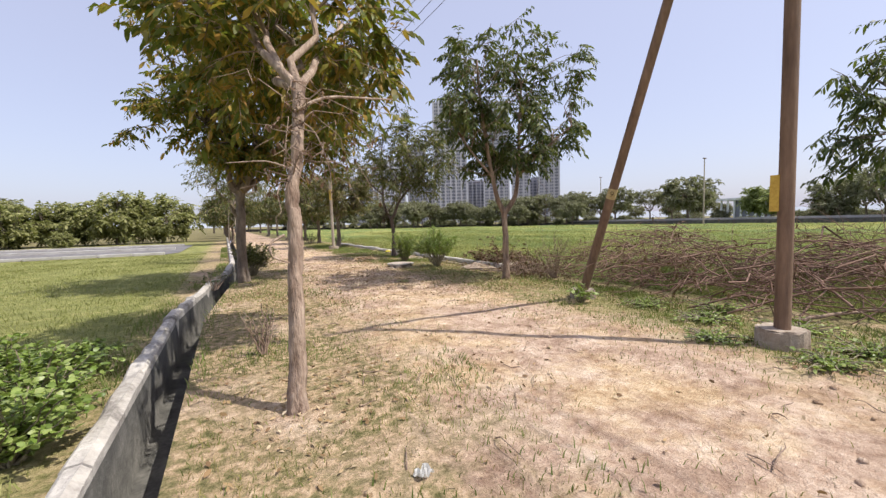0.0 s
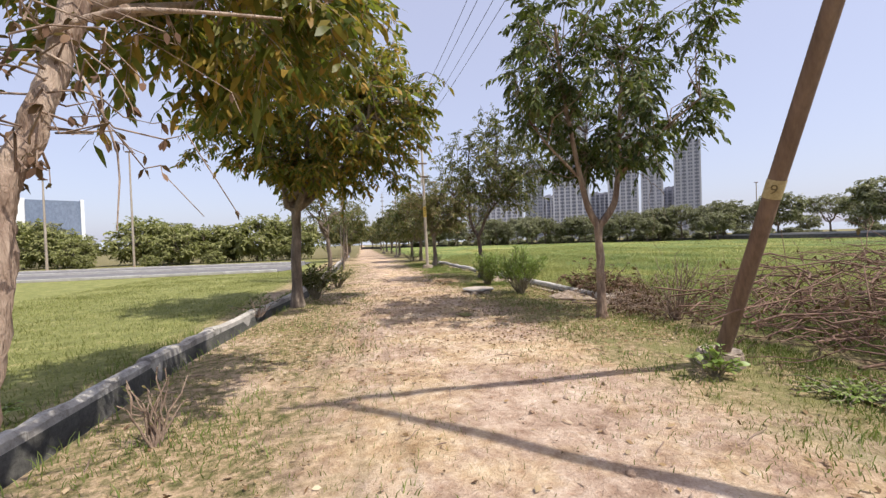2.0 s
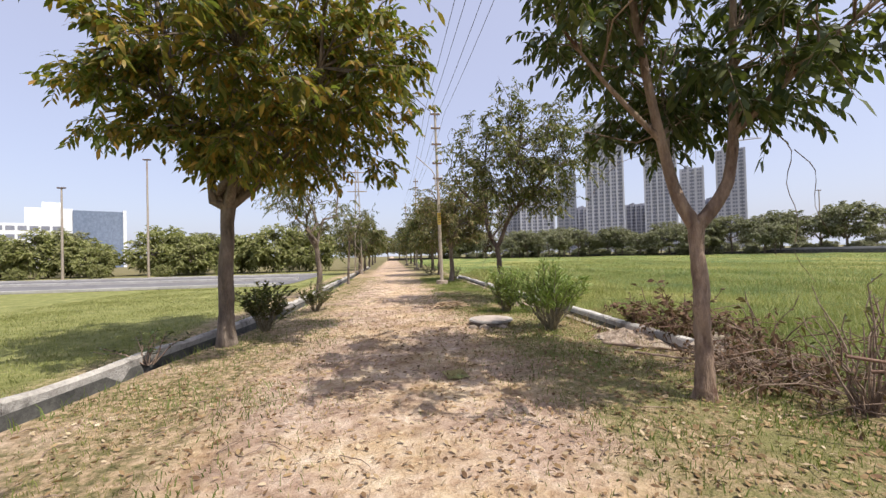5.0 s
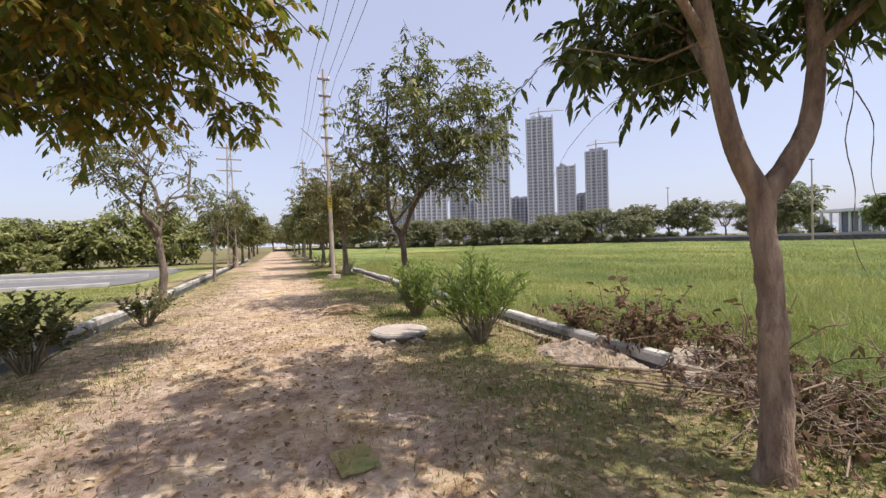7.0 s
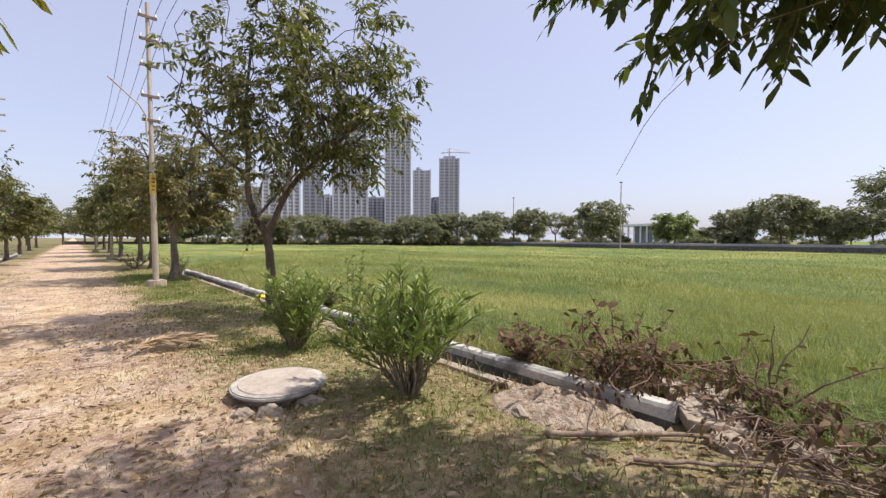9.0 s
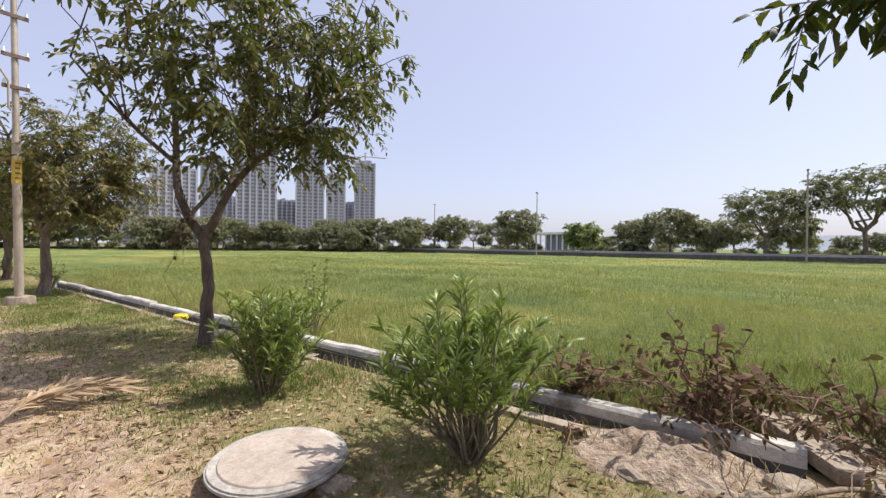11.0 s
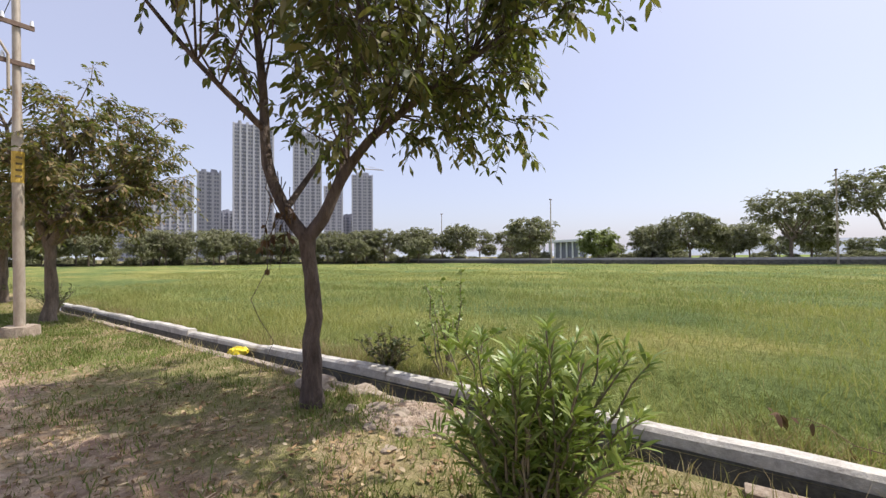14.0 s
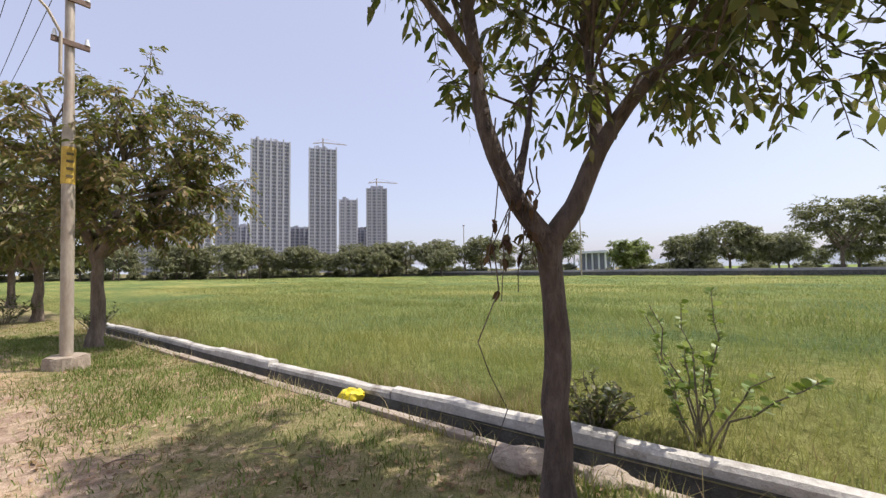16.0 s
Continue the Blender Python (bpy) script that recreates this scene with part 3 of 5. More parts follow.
def clods():
    """Loose earth clods, pebbles and bits of twig on the path."""
    q = Quads()
    for _ in range(700):
        x, y = rng.uniform(-0.1, 6.9), rng.uniform(0.3, 24)
        r = float(rng.uniform(0.07, 1.0) ** 2.5 * 0.028 + 0.006) * (1.6 if rng.uniform() < 0.05 else 1)
        z = relief(x, y)
        tube(q, [(x, y, z - r * 0.3), (x, y, z + r * 0.2), (x + r * 0.2, y, z + r * 0.8), (x + r * 0.1, y, z + r)], [r * 0.7, r, r * 0.7, r * 0.1], 6, 0.25)
    tagged(new("earth_clods", q.mesh("earth_clods", M_GROUND)), "small dry earth clods and pebbles on the path", "clods", "", "stuff")
    q = Quads()
    for _ in range(230):
        x, y, a, s = rng.uniform(-0.1, 6.9), rng.uniform(0.6, 22), rng.uniform(0, 6.28), rng.uniform(0.08, 0.35)
        z = relief(x, y) + 0.012
        tube(q, bend((x, y, z), (x + s * math.cos(a), y + s * math.sin(a), z + rng.uniform(0, 0.03)), 4, 0.05, 0.08), [0.005, 0.005, 0.004, 0.002], 4)
    tagged(new("fallen_twigs", q.mesh("fallen_twigs", M_TWIG)), "thin dry twigs lying on the earth", "twigwork", "", "stuff")


clods()


# ---- trees ----
def make_tree(name, x, y, trunk, trunk_r, forks, centre, size, clumps, sprays, leaf_len, leaf_w, bark, leafmat, label, spray_len=0.45, per=13, lean_down=0.45, shell=0.35, group="", trunk_sides=12, extra=(), flat=1.0, ragged=0.09):
    """trunk: points of the stem in the tree's own space; forks: number of main limbs; centre, size: the crown's ellipsoid."""
    e = thing(name, x, y, relief(x, y) - 0.03 if abs(x) < 9 else 0, label, "tree", group)
    q = Quads()
    t = np.asarray(trunk, float)
    k = 4 * (len(t) - 1) + 1
    s = np.linspace(0, len(t) - 1, k)
    line = np.stack([np.interp(s, np.arange(len(t)), t[:, c]) for c in range(3)], 1)
    line[1:-1] += rng.normal(0, trunk_r * 0.12, (k - 2, 3)) * (1, 1, 0)
    rad = trunk_r * np.interp(np.linspace(0, 1, k), [0, 0.06, 0.2, 0.9, 1], [1.5, 1.15, 1.0, 0.82, 0.95])
    if ragged > 0.1:
        s2 = np.linspace(0, k - 1, 3 * k)
        line = np.stack([np.interp(s2, np.arange(k), line[:, c0]) for c0 in range(3)], 1)
        rad = np.interp(s2, np.arange(k), rad)
    tube(q, line, rad, trunk_sides, ragged)
    part_mesh("trunk", q.mesh("trunk", bark, True), e)
    q = Quads()
    fork = line[-1]
    c, r = np.asarray(centre, float), np.asarray(size, float)
    tips = []
    limbs = []
    for i in range(forks):
        a = 2 * math.pi * (i + 0.35 * rng.uniform()) / forks
        top = c + r * np.array([0.55 * math.cos(a), 0.55 * math.sin(a), rng.uniform(0.15, 0.65)])
        p = bend(fork - (0, 0, 0.05), top, 7, -0.05, 0.09)
        q = Quads()
        tube(q, p, np.linspace(trunk_r * 0.72, trunk_r * 0.16, 7), 8, 0.06)
        part_mesh("limb", q.mesh("limb", bark, True), e)
        limbs.append(p)
    for pts, r0 in extra:
        p = np.asarray(pts, float)
        s = np.linspace(0, len(p) - 1, 3 * len(p) - 2)
        p = np.stack([np.interp(s, np.arange(len(p)), p[:, c2]) for c2 in range(3)], 1)
        p[1:-1] = (p[:-2] + 2 * p[1:-1] + p[2:]) / 4
        q = Quads()
        tube(q, p, np.linspace(r0, r0 * 0.35, len(p)), 8, 0.05)
        part_mesh("limb", q.mesh("limb", bark, True), e)
        if r0 > 0.02:
            limbs.append(p)
    q = Quads()
    nodes = np.concatenate([p[2:] for p in limbs])
    for _ in range(clumps):
        d = rng.normal(0, 1, 3)
        d /= np.linalg.norm(d)
        rr = rng.uniform(shell, 1.0) ** 0.6 * rng.uniform(0.82, 1.12)
        tip = c + r * d * rr
        if tip[2] < c[2] - r[2] * 0.75 * flat:
            tip[2] = c[2] - r[2] * rng.uniform(0.4, 0.8) * flat
        near = nodes[np.argmin(np.linalg.norm(nodes - (tip * 0.75 + fork * 0.25), axis=1) + rng.uniform(0, 0.4, len(nodes)))]
        p = bend(near, tip, 5, 0.06, 0.10)
        tube(q, p, np.linspace(trunk_r * 0.14, trunk_r * 0.045, 5), 5)
        tips.append((p[2], p[3], p[4]))
    base, way, ln = [], [], []
    for p2, p3, p4 in tips:
        for _ in range(sprays):
            u0 = rng.uniform(0, 1) ** 1.5
            o = p4 * (1 - u0) + p2 * u0
            d = (p4 - c) / (np.linalg.norm((p4 - c) / r) * r + 1e-6) * 0.5 + rng.normal(0, 0.75, 3)
            d[2] = d[2] * 0.6 - lean_down * rng.uniform(0, 0.9)
            d /= np.linalg.norm(d)
            sl = spray_len * rng.uniform(0.5, 1.2)
            u = np.linspace(0.12, 1.0, per)[:, None]
            pts = o + d * sl * u
            pts[:, 2] -= sl * 0.25 * u[:, 0] ** 2
            side = np.cross(d, (0, 0, 1.0))
            side /= np.linalg.norm(side) + 1e-6
            sg = np.where(np.arange(per) % 2 == 0, 1.0, -1.0)[:, None]
            w = d * 0.55 + side * sg * 0.8 + rng.normal(0, 0.28, (per, 3)) - np.array([0, 0, lean_down])
            base.append(pts)
            way.append(w)
            ln.append(leaf_len * rng.uniform(0.6, 1.2, per))
            tube(q, [pts[0] - d * sl * 0.12, pts[per // 2], pts[-1]], [0.006, 0.004, 0.002], 3)
    tagged(part_mesh("twigwork", q.mesh("twigwork", bark), e), kind="stuff")
    base, way, ln = np.concatenate(base), np.concatenate(way), np.concatenate(ln)
    v, f = leaves(base, way, ln, ln * leaf_w * 0.85, 0.5)
    part_mesh("crown", mesh_np("crown", v, f, leafmat), e)
    return e


ROADSIDE = "trees lining the path"
S = make_tree("tree", 0.42, 3.3, [(0, 0, 0), (0.04, 0.05, 0.7), (0.06, 0.14, 1.35), (0.07, 0.2, 1.75), (0.13, 0.3, 2.1), (0.2, 0.5, 2.75)], 0.06, 5, (0.3, 2.25, 3.95), (1.6, 1.65, 1.45), 88, 8, 0.15, 0.42, M_BARK_PALE, M_LEAF_MIX,
              "slim tree with split stripped bark and yellowing leaves", 0.42, 11, 0.4, 0.2, group=ROADSIDE, trunk_sides=14, ragged=0.12,
              extra=[(((0.12, 0.33, 2.45), (0.4, 0.38, 2.62), (0.75, 0.43, 2.66), (1.1, 0.55, 2.72)), 0.018), (((0.04, 0.15, 1.95), (-0.12, 0.12, 2.0), (-0.4, 0.15, 1.97)), 0.009),
                     (((0.12, 0.32, 2.4), (0.3, 0.32, 2.3), (0.42, 0.34, 1.95), (0.4, 0.32, 1.6)), 0.008), (((-0.03, 0.06, 1.42), (-0.15, 0.02, 1.36), (-0.13, 0.02, 1.25), (0.0, 0.05, 1.2)), 0.012)])
q = Quads()
dead, ways = [], []
for _ in range(34):
    o = np.array((0.1, 0.22, rng.uniform(1.75, 2.6))) + rng.normal(0, 0.05, 3)
    t = o + np.array((rng.normal(0.14, 0.26), rng.normal(0, 0.2), rng.uniform(-0.5, 0.2)))
    p = bend(o, t, 8, 0.2, 0.16)
    tube(q, p, np.linspace(0.006, 0.002, 8), 4)
    for k in rng.integers(3, 8, 5):
        dead.append(p[k])
        ways.append(rng.normal(0, 0.5, 3) - (0, 0, 0.6))
tagged(part_mesh("dry_vine", q.mesh("dry_vine", M_TWIG), S, "tangle of pale dry vine twigs"), kind="stuff")
v, f = leaves(np.array(dead), np.array(ways), np.full(len(dead), 0.05), np.full(len(dead), 0.025), 0.4)
part_mesh("withered_foliage", mesh_np("withered_foliage", v, f, M_DRY), S, "withered brown vine leaves")
make_tree("tree", 0.3, 12.0, [(0, 0, 0), (0.02, 0, 1.2), (0.06, 0.02, 2.45)], 0.13, 7, (0.75, -0.2, 4.75), (3.35, 2.9, 2.35), 240, 9, 0.165, 0.42, M_BARK, M_LEAF_MIX,
          "broad leafy tree with dense green and orange-tinged crown", 0.45, 12, 0.35, 0.2, group=ROADSIDE)
def sway(dx, dz, depth=0.0):
    return (0.02 + dx * 0.93 + depth * 0.37, 0.06 - dx * 0.37 + depth * 0.93, 1.7 + dz)


make_tree("tree", 6.15, 8.2, [(0, 0, 0), (0.0, 0.0, 0.9), (0.02, 0.06, 1.74)], 0.08, 0, (0.25, 0.5, 4.4), (2.2, 2.35, 2.15), 128, 8, 0.145, 0.40, M_BARK_RED, M_LEAF,
          "dark green leafy tree with pale reddish forked trunk", 0.42, 12, 0.4, 0.2, group=ROADSIDE, ragged=0.12,
          extra=[((sway(0, 0), sway(-0.16, 0.3), sway(-0.25, 0.7), sway(-0.4, 1.5), sway(-0.6, 2.6, -0.2), sway(-0.7, 3.6, -0.3)), 0.07),
                 ((sway(0, 0), sway(0.14, 0.16), sway(0.3, 0.42), sway(0.36, 0.9), sway(0.45, 1.9, 0.2), sway(0.6, 3.3, 0.4)), 0.075),
                 ((sway(-0.25, 0.7), sway(-0.1, 1.2, 0.5), sway(0.0, 2.0, 1.1)), 0.04), ((sway(0.36, 0.9), sway(0.9, 1.5, -0.3), sway(1.5, 2.0, -0.6)), 0.035),
                 ((sway(-0.3, 0.9), sway(-0.9, 1.5, -0.3), sway(-1.4, 2.2, -0.5)), 0.03),
                 ((sway(0.36, 0.95), sway(0.8, 1.0, 0.3), sway(1.1, 0.8, 0.5), sway(1.0, 0.45, 0.5), sway(1.15, 0.1, 0.55), sway(1.05, -0.3, 0.5), sway(1.3, -0.6, 0.6)), 0.006),
                 ((sway(1.1, 0.8, 0.5), sway(1.35, 0.6, 0.6), sway(1.3, 0.2, 0.6), sway(1.5, -0.1, 0.7)), 0.005),
                 ((sway(-0.3, 0.8), sway(-0.6, 0.85, 0.7), sway(-0.85, 0.55, 1.0), sway(-1.0, 0.2, 1.1)), 0.003)])


def swing(dx, dz, depth=0.0):
    return (-0.06 + dx * 0.6 + depth * 0.8, -dx * 0.8 + depth * 0.6, 1.68 + dz)


FORKED = make_tree("tree", 6.45, 16.75, [(0, 0, 0), (0.02, 0, 0.9), (-0.06, 0.0, 1.74)], 0.088, 0, (0.65, -0.75, 4.4), (2.6, 2.45, 2.2), 150, 8, 0.125, 0.44, M_BARK_DARK, M_LEAF_DUST,
          "open-crowned tree with forked dark trunk beside the drain", 0.40, 10, 0.3, 0.15, group=ROADSIDE,
          extra=[((swing(0, 0), swing(-0.18, 0.22), swing(-0.40, 0.72), swing(-0.46, 1.5, 0.1), swing(-0.6, 2.4, 0.2), swing(-0.5, 3.8, 0.3)), 0.072),
                 ((swing(0, 0), swing(0.16, 0.2), swing(0.32, 0.58), swing(0.62, 1.0), swing(1.05, 1.35), swing(1.9, 2.0)), 0.076),
                 ((swing(0.32, 0.58), swing(0.38, 1.1, 0.2), swing(0.4, 2.0, 0.5), swing(0.5, 3.6, 0.8)), 0.045),
                 ((swing(-0.43, 1.1), swing(-0.9, 1.6, -0.3), swing(-1.5, 2.4, -0.5)), 0.035),
                 ((swing(-0.2, 0.3), swing(0.0, 0.9, 0.5), swing(0.2, 1.6, 1.2)), 0.035)])
q = Quads()
dead, ways = [], []
for k in range(7):
    o = np.array(swing(-0.33 + 0.04 * k, 0.75 - 0.05 * k, -0.1))
    t = np.array(swing(-0.42 + 0.05 * k, (-1.3, -0.2, -0.35, -0.1, -0.3, 0.0, -0.15)[k], -0.12))
    p = bend(o, t, 9, 0.0, 0.05)
    tube(q, p, np.linspace(0.006, 0.003, 9), 4)
    for j in rng.integers(3, 8, 9):
        if p[j][2] > 1.3:
            dead.append(p[j])
            ways.append(rng.normal(0, 0.5, 3) - (0, 0, 0.8))
tagged(part_mesh("hanging_vine", q.mesh("hanging_vine", M_BARK_DARK), FORKED, "thin dark hanging vine stems"), kind="stuff")
v, f = leaves(np.array(dead), np.array(ways), np.full(len(dead), 0.075), np.full(len(dead), 0.035), 0.4)
part_mesh("withered_foliage", mesh_np("withered_foliage", v, f, M_DRY), FORKED, "withered dark vine leaves")
make_tree("tree", 6.35, 26.4, [(0, 0, 0), (0.05, 0, 1.0), (0.0, 0, 1.9)], 0.13, 6, (0.5, -0.3, 3.8), (2.75, 2.3, 2.2), 190, 9, 0.14, 0.45, M_BARK, M_LEAF_BROWN,
          "dusty olive tree with low rounded crown behind a pole", 0.42, 9, 0.3, 0.15, group=ROADSIDE)
make_tree("tree", 0.5, 19.7, [(0, 0, 0), (0.05, 0, 1.0), (-0.05, 0, 1.9)], 0.10, 4, (-0.2, 0.1, 3.6), (1.9, 1.9, 1.5), 60, 5, 0.13, 0.38, M_BARK, M_LEAF_DUST,
          "thin open tree with sparse leaves beside the drain", 0.45, 9, 0.4, group=ROADSIDE)
thin = make_tree("tree", 0.8, 27.0, [(0, 0, 0), (0.03, 0, 1.2), (0.1, 0, 2.4)], 0.06, 3, (0.3, 0, 3.5), (1.4, 1.3, 0.9), 32, 5, 0.16, 0.4, M_BARK, M_LEAF_DUST,
                 "slender young tree with a small sparse crown", 0.5, 9, 0.4, group=ROADSIDE)
row = make_tree("tree", 0.4, 40.0, [(0, 0, 0), (0.03, 0, 0.8), (0.0, 0, 1.5)], 0.12, 5, (0, 0, 3.2), (2.4, 2.4, 1.9), 110, 8, 0.2, 0.45, M_BARK, M_LEAF_DUST,
                "rounded olive-green tree far along the path", 0.5, 8, 0.4, group=ROADSIDE)
for x, y, s, a in ((6.6, 34, 1.15, 30), (7.0, 43, 1.2, 80), (0.2, 50, 1.0, 120), (6.6, 52, 1.25, 200), (0.0, 62, 1.1, 20), (6.4, 63, 1.2, 320), (-0.2, 76, 1.2, 70), (6.6, 78, 1.3, 140), (-0.5, 95, 1.3, 260), (6.5, 98, 1.4, 10), (2.0, 125, 1.5, 50), (5.5, 130, 1.5, 90), (-3, 120, 1.6, 33)):
    copy_thing(row, pose(x, y, 0, 0, 0, a) @ Matrix.Scale(s, 4))
make_tree("tree", 12.6, 2.2, [(0, 0, 0), (0, 0, 1.0), (0.1, 0, 2.0)], 0.12, 4, (0, 0.2, 3.6), (2.2, 2.2, 2.0), 70, 6, 0.18, 0.38, M_BARK, M_LEAF,
          "dark leafy tree standing at the field edge", 0.5, 10, 0.6)


# ---- shrubs ----
def make_shrub(name, x, y, height, spread, stems, leaf_len, leaf_w, per, stemmat, leafmat, label, bare=0.3, upright=0.6, group="shrubs beside the path", blunt=0.8):
    e = thing(name, x, y, relief(x, y) - 0.01, label, "shrub", group)
    q = Quads()
    base, way = [], []
    for _ in range(stems):
        a, rr = rng.uniform(0, 6.283), rng.uniform(0.15, 1.0)
        foot = np.array([math.cos(a), math.sin(a), 0]) * rng.uniform(0.0, 0.12) * spread
        tip = np.array([math.cos(a) * rr * spread, math.sin(a) * rr * spread, height * rng.uniform(0.55, 1.05) * (1 - 0.3 * rr)])
        p = bend(foot, tip, 6, 0.08, 0.06)
        tube(q, p, np.linspace(0.011, 0.004, 6), 5)
        n = int(per * rng.uniform(0.7, 1.2))
        u = rng.uniform(bare, 1.02, n)
        pts = np.stack([np.interp(u, np.linspace(0, 1, 6), p[:, c]) for c in range(3)], 1)
        d = (tip - foot) / np.linalg.norm(tip - foot)
        b = rng.uniform(0, 6.283, n)
        base.append(pts)
        way.append(d * upright + np.stack([np.cos(b), np.sin(b), rng.uniform(-0.3, 0.4, n)], 1) * 0.7)
    tagged(part_mesh("stalk", q.mesh("stalk", stemmat), e), kind="stuff")
    base, way = np.concatenate(base), np.concatenate(way)
    ln = leaf_len * rng.uniform(0.6, 1.25, len(base))
    v, f = leaves(base, way, ln, ln * leaf_w, 0.4, blunt)
    part_mesh("foliage", mesh_np("foliage", v, f, leafmat), e)
    return e


make_shrub("shrub", 6.1, 11.9, 1.35, 0.78, 62, 0.16, 0.13, 56, M_STEM, M_LEAF_BRIGHT, "bright green narrow-leaved shrub with many upright stems", 0.42, 0.9, blunt=0.6)
make_shrub("shrub", 5.9, 14.2, 1.3, 0.58, 62, 0.135, 0.14, 60, M_STEM, M_LEAF_BRIGHT, "dense green narrow-leaved shrub beside the drain", 0.2, 0.8, blunt=0.6)
make_shrub("shrub", 0.62, 13.1, 1.05, 0.62, 42, 0.10, 0.35, 50, M_STEM, M_LEAF_DUST, "dark green bushy shrub with bare lower stems", 0.4, 0.6)
make_shrub("shrub", 1.05, 16.1, 0.85, 0.6, 34, 0.09, 0.35, 32, M_STEM, M_LEAF_DUST, "dusty green loose shrub beside the path", 0.3, 0.6)
make_shrub("shrub", -0.35, 10.9, 0.55, 0.6, 12, 0.09, 0.4, 12, M_TWIG, M_LEAF, "low straggling shrub growing over the drain wall", 0.3, 0.4)
make_shrub("shrub", 0.3, 5.0, 0.65, 0.28, 16, 0.05, 0.25, 8, M_TWIG, M_LEAF_DUST, "small wiry half-dry shrub on the verge", 0.3, 0.6)
make_shrub("shrub", 5.45, 5.1, 0.35, 0.35, 14, 0.10, 0.5, 10, M_STEM, M_LEAF_BRIGHT, "low leafy weed at the foot of a leaning strut", 0.3, 0.4)
make_shrub("shrub", 7.2, 7.6, 1.3, 0.7, 26, 0.07, 0.3, 6, M_TWIG, M_LEAF_DUST, "tall wiry half-bare shrub beside brushwood", 0.3, 0.6)
for x, y, h, s in ((5.0, 1.6, 0.13, 0.5), (5.75, 1.5, 0.16, 0.55), (6.2, 2.3, 0.16, 0.6), (5.1, 2.7, 0.1, 0.45), (5.9, 3.2, 0.14, 0.55), (6.5, 3.4, 0.18, 0.6), (5.2, 0.8, 0.13, 0.5), (6.1, 4.3, 0.12, 0.5)):
    make_shrub("weed_clump", x, y, h, s, 46, 0.05, 0.5, 14, M_STEM, M_LEAF_BRIGHT, "low spreading green weeds on the earth verge", 0.1, 0.3, "weeds by the pole")
for x, y, h, s in ((-1.3, 3.5, 0.55, 0.5), (-1.4, 4.2, 0.6, 0.6), (-1.75, 4.9, 0.55, 0.6), (-1.5, 5.5, 0.3, 0.5)):
    make_shrub("weed_clump", x, y, h, s, 60, 0.065, 0.55, 36, M_STEM, M_LEAF_BRIGHT, "lush green leafy weeds growing beside the drain", 0.15, 0.4, "weeds by the drain")
make_shrub("shrub", 7.9, 16.1, 1.4, 0.8, 12, 0.08, 0.6, 34, M_STEM, M_LEAF_BRIGHT, "spindly light green sapling leaning over the drain wall", 0.35, 0.5)
make_shrub("shrub", 7.72, 16.9, 0.6, 0.45, 26, 0.07, 0.5, 22, M_STEM, M_LEAF_DUST, "leafy green weed growing behind the drain wall", 0.2, 0.4)
make_shrub("shrub", 6.9, 28.6, 0.9, 0.7, 24, 0.1, 0.3, 20, M_STEM, M_LEAF, "dark green shrub at the end of the drain", 0.2, 0.5)
make_shrub("shrub", 5.9, 34.0, 1.0, 0.9, 24, 0.12, 0.3, 20, M_STEM, M_LEAF, "dark green shrub beside the far path", 0.2, 0.5)


# ---- brushwood ----
def brush(name, x, y, sx, sy, h, n, thick, long, dry, twigmat, label):
    e = thing(name, x, y, 0.0, label, "brushwood", "cut brushwood beside the path")
    q = Quads()
    base, way = [], []
    for _ in range(n):
        cx, cy = rng.normal(0, 0.45, 2) * (sx, sy)
        top = h * max(0.1, 1 - (cx / sx) ** 2 * 0.7 - (cy / sy) ** 2 * 0.7)
        a = rng.uniform(0, 6.283)
        L = long * rng.uniform(0.35, 1.0)
        z = rng.uniform(0.02, top)
        lift = rng.uniform(-0.25, 0.35) * L * 0.5
        p = bend((cx - L / 2 * math.cos(a), cy - L / 2 * math.sin(a), max(0.02, z - lift)), (cx + L / 2 * math.cos(a), cy + L / 2 * math.sin(a), max(0.02, z + lift)), 7, 0.06, 0.07)
        p[:, 2] = np.maximum(p[:, 2], 0.015)
        r = thick * rng.uniform(0.35, 1.0)
        tube(q, p, np.linspace(r, r * 0.3, 7), 5)
        for k in (2, 3, 4, 5):
            if rng.uniform() < 0.75:
                d = rng.normal(0, 1, 3) * (1, 1, 0.7)
                d = d / np.linalg.norm(d) * L * rng.uniform(0.15, 0.4)
                t = p[k] + d
                t[2] = max(0.02, t[2])
                b = bend(p[k], t, 4, 0.05, 0.08)
                tube(q, b, np.linspace(r * 0.5, r * 0.15, 4), 4)
                m = rng.poisson(dry)
                if m:
                    u = rng.uniform(0.2, 1, m)[:, None]
                    base.append(p[k] + (t - p[k]) * u)
                    way.append(rng.normal(0, 0.7, (m, 3)) - (0, 0, 0.6))
    tagged(part_mesh("tangle", q.mesh("tangle", twigmat), e), kind="stuff")
    if base:
        base, way = np.concatenate(base), np.concatenate(way)
        base[:, 2] = np.maximum(base[:, 2], 0.06)
        ln = 0.085 * rng.uniform(0.4, 1.2, len(base))
        v, f = leaves(base, way, ln, ln * 0.4, 0.4)
        v[:, 2] = np.maximum(v[:, 2], 0.01)
        part_mesh("dry_leaves", mesh_np("dry_leaves", v, f, M_DRY), e)
    return e


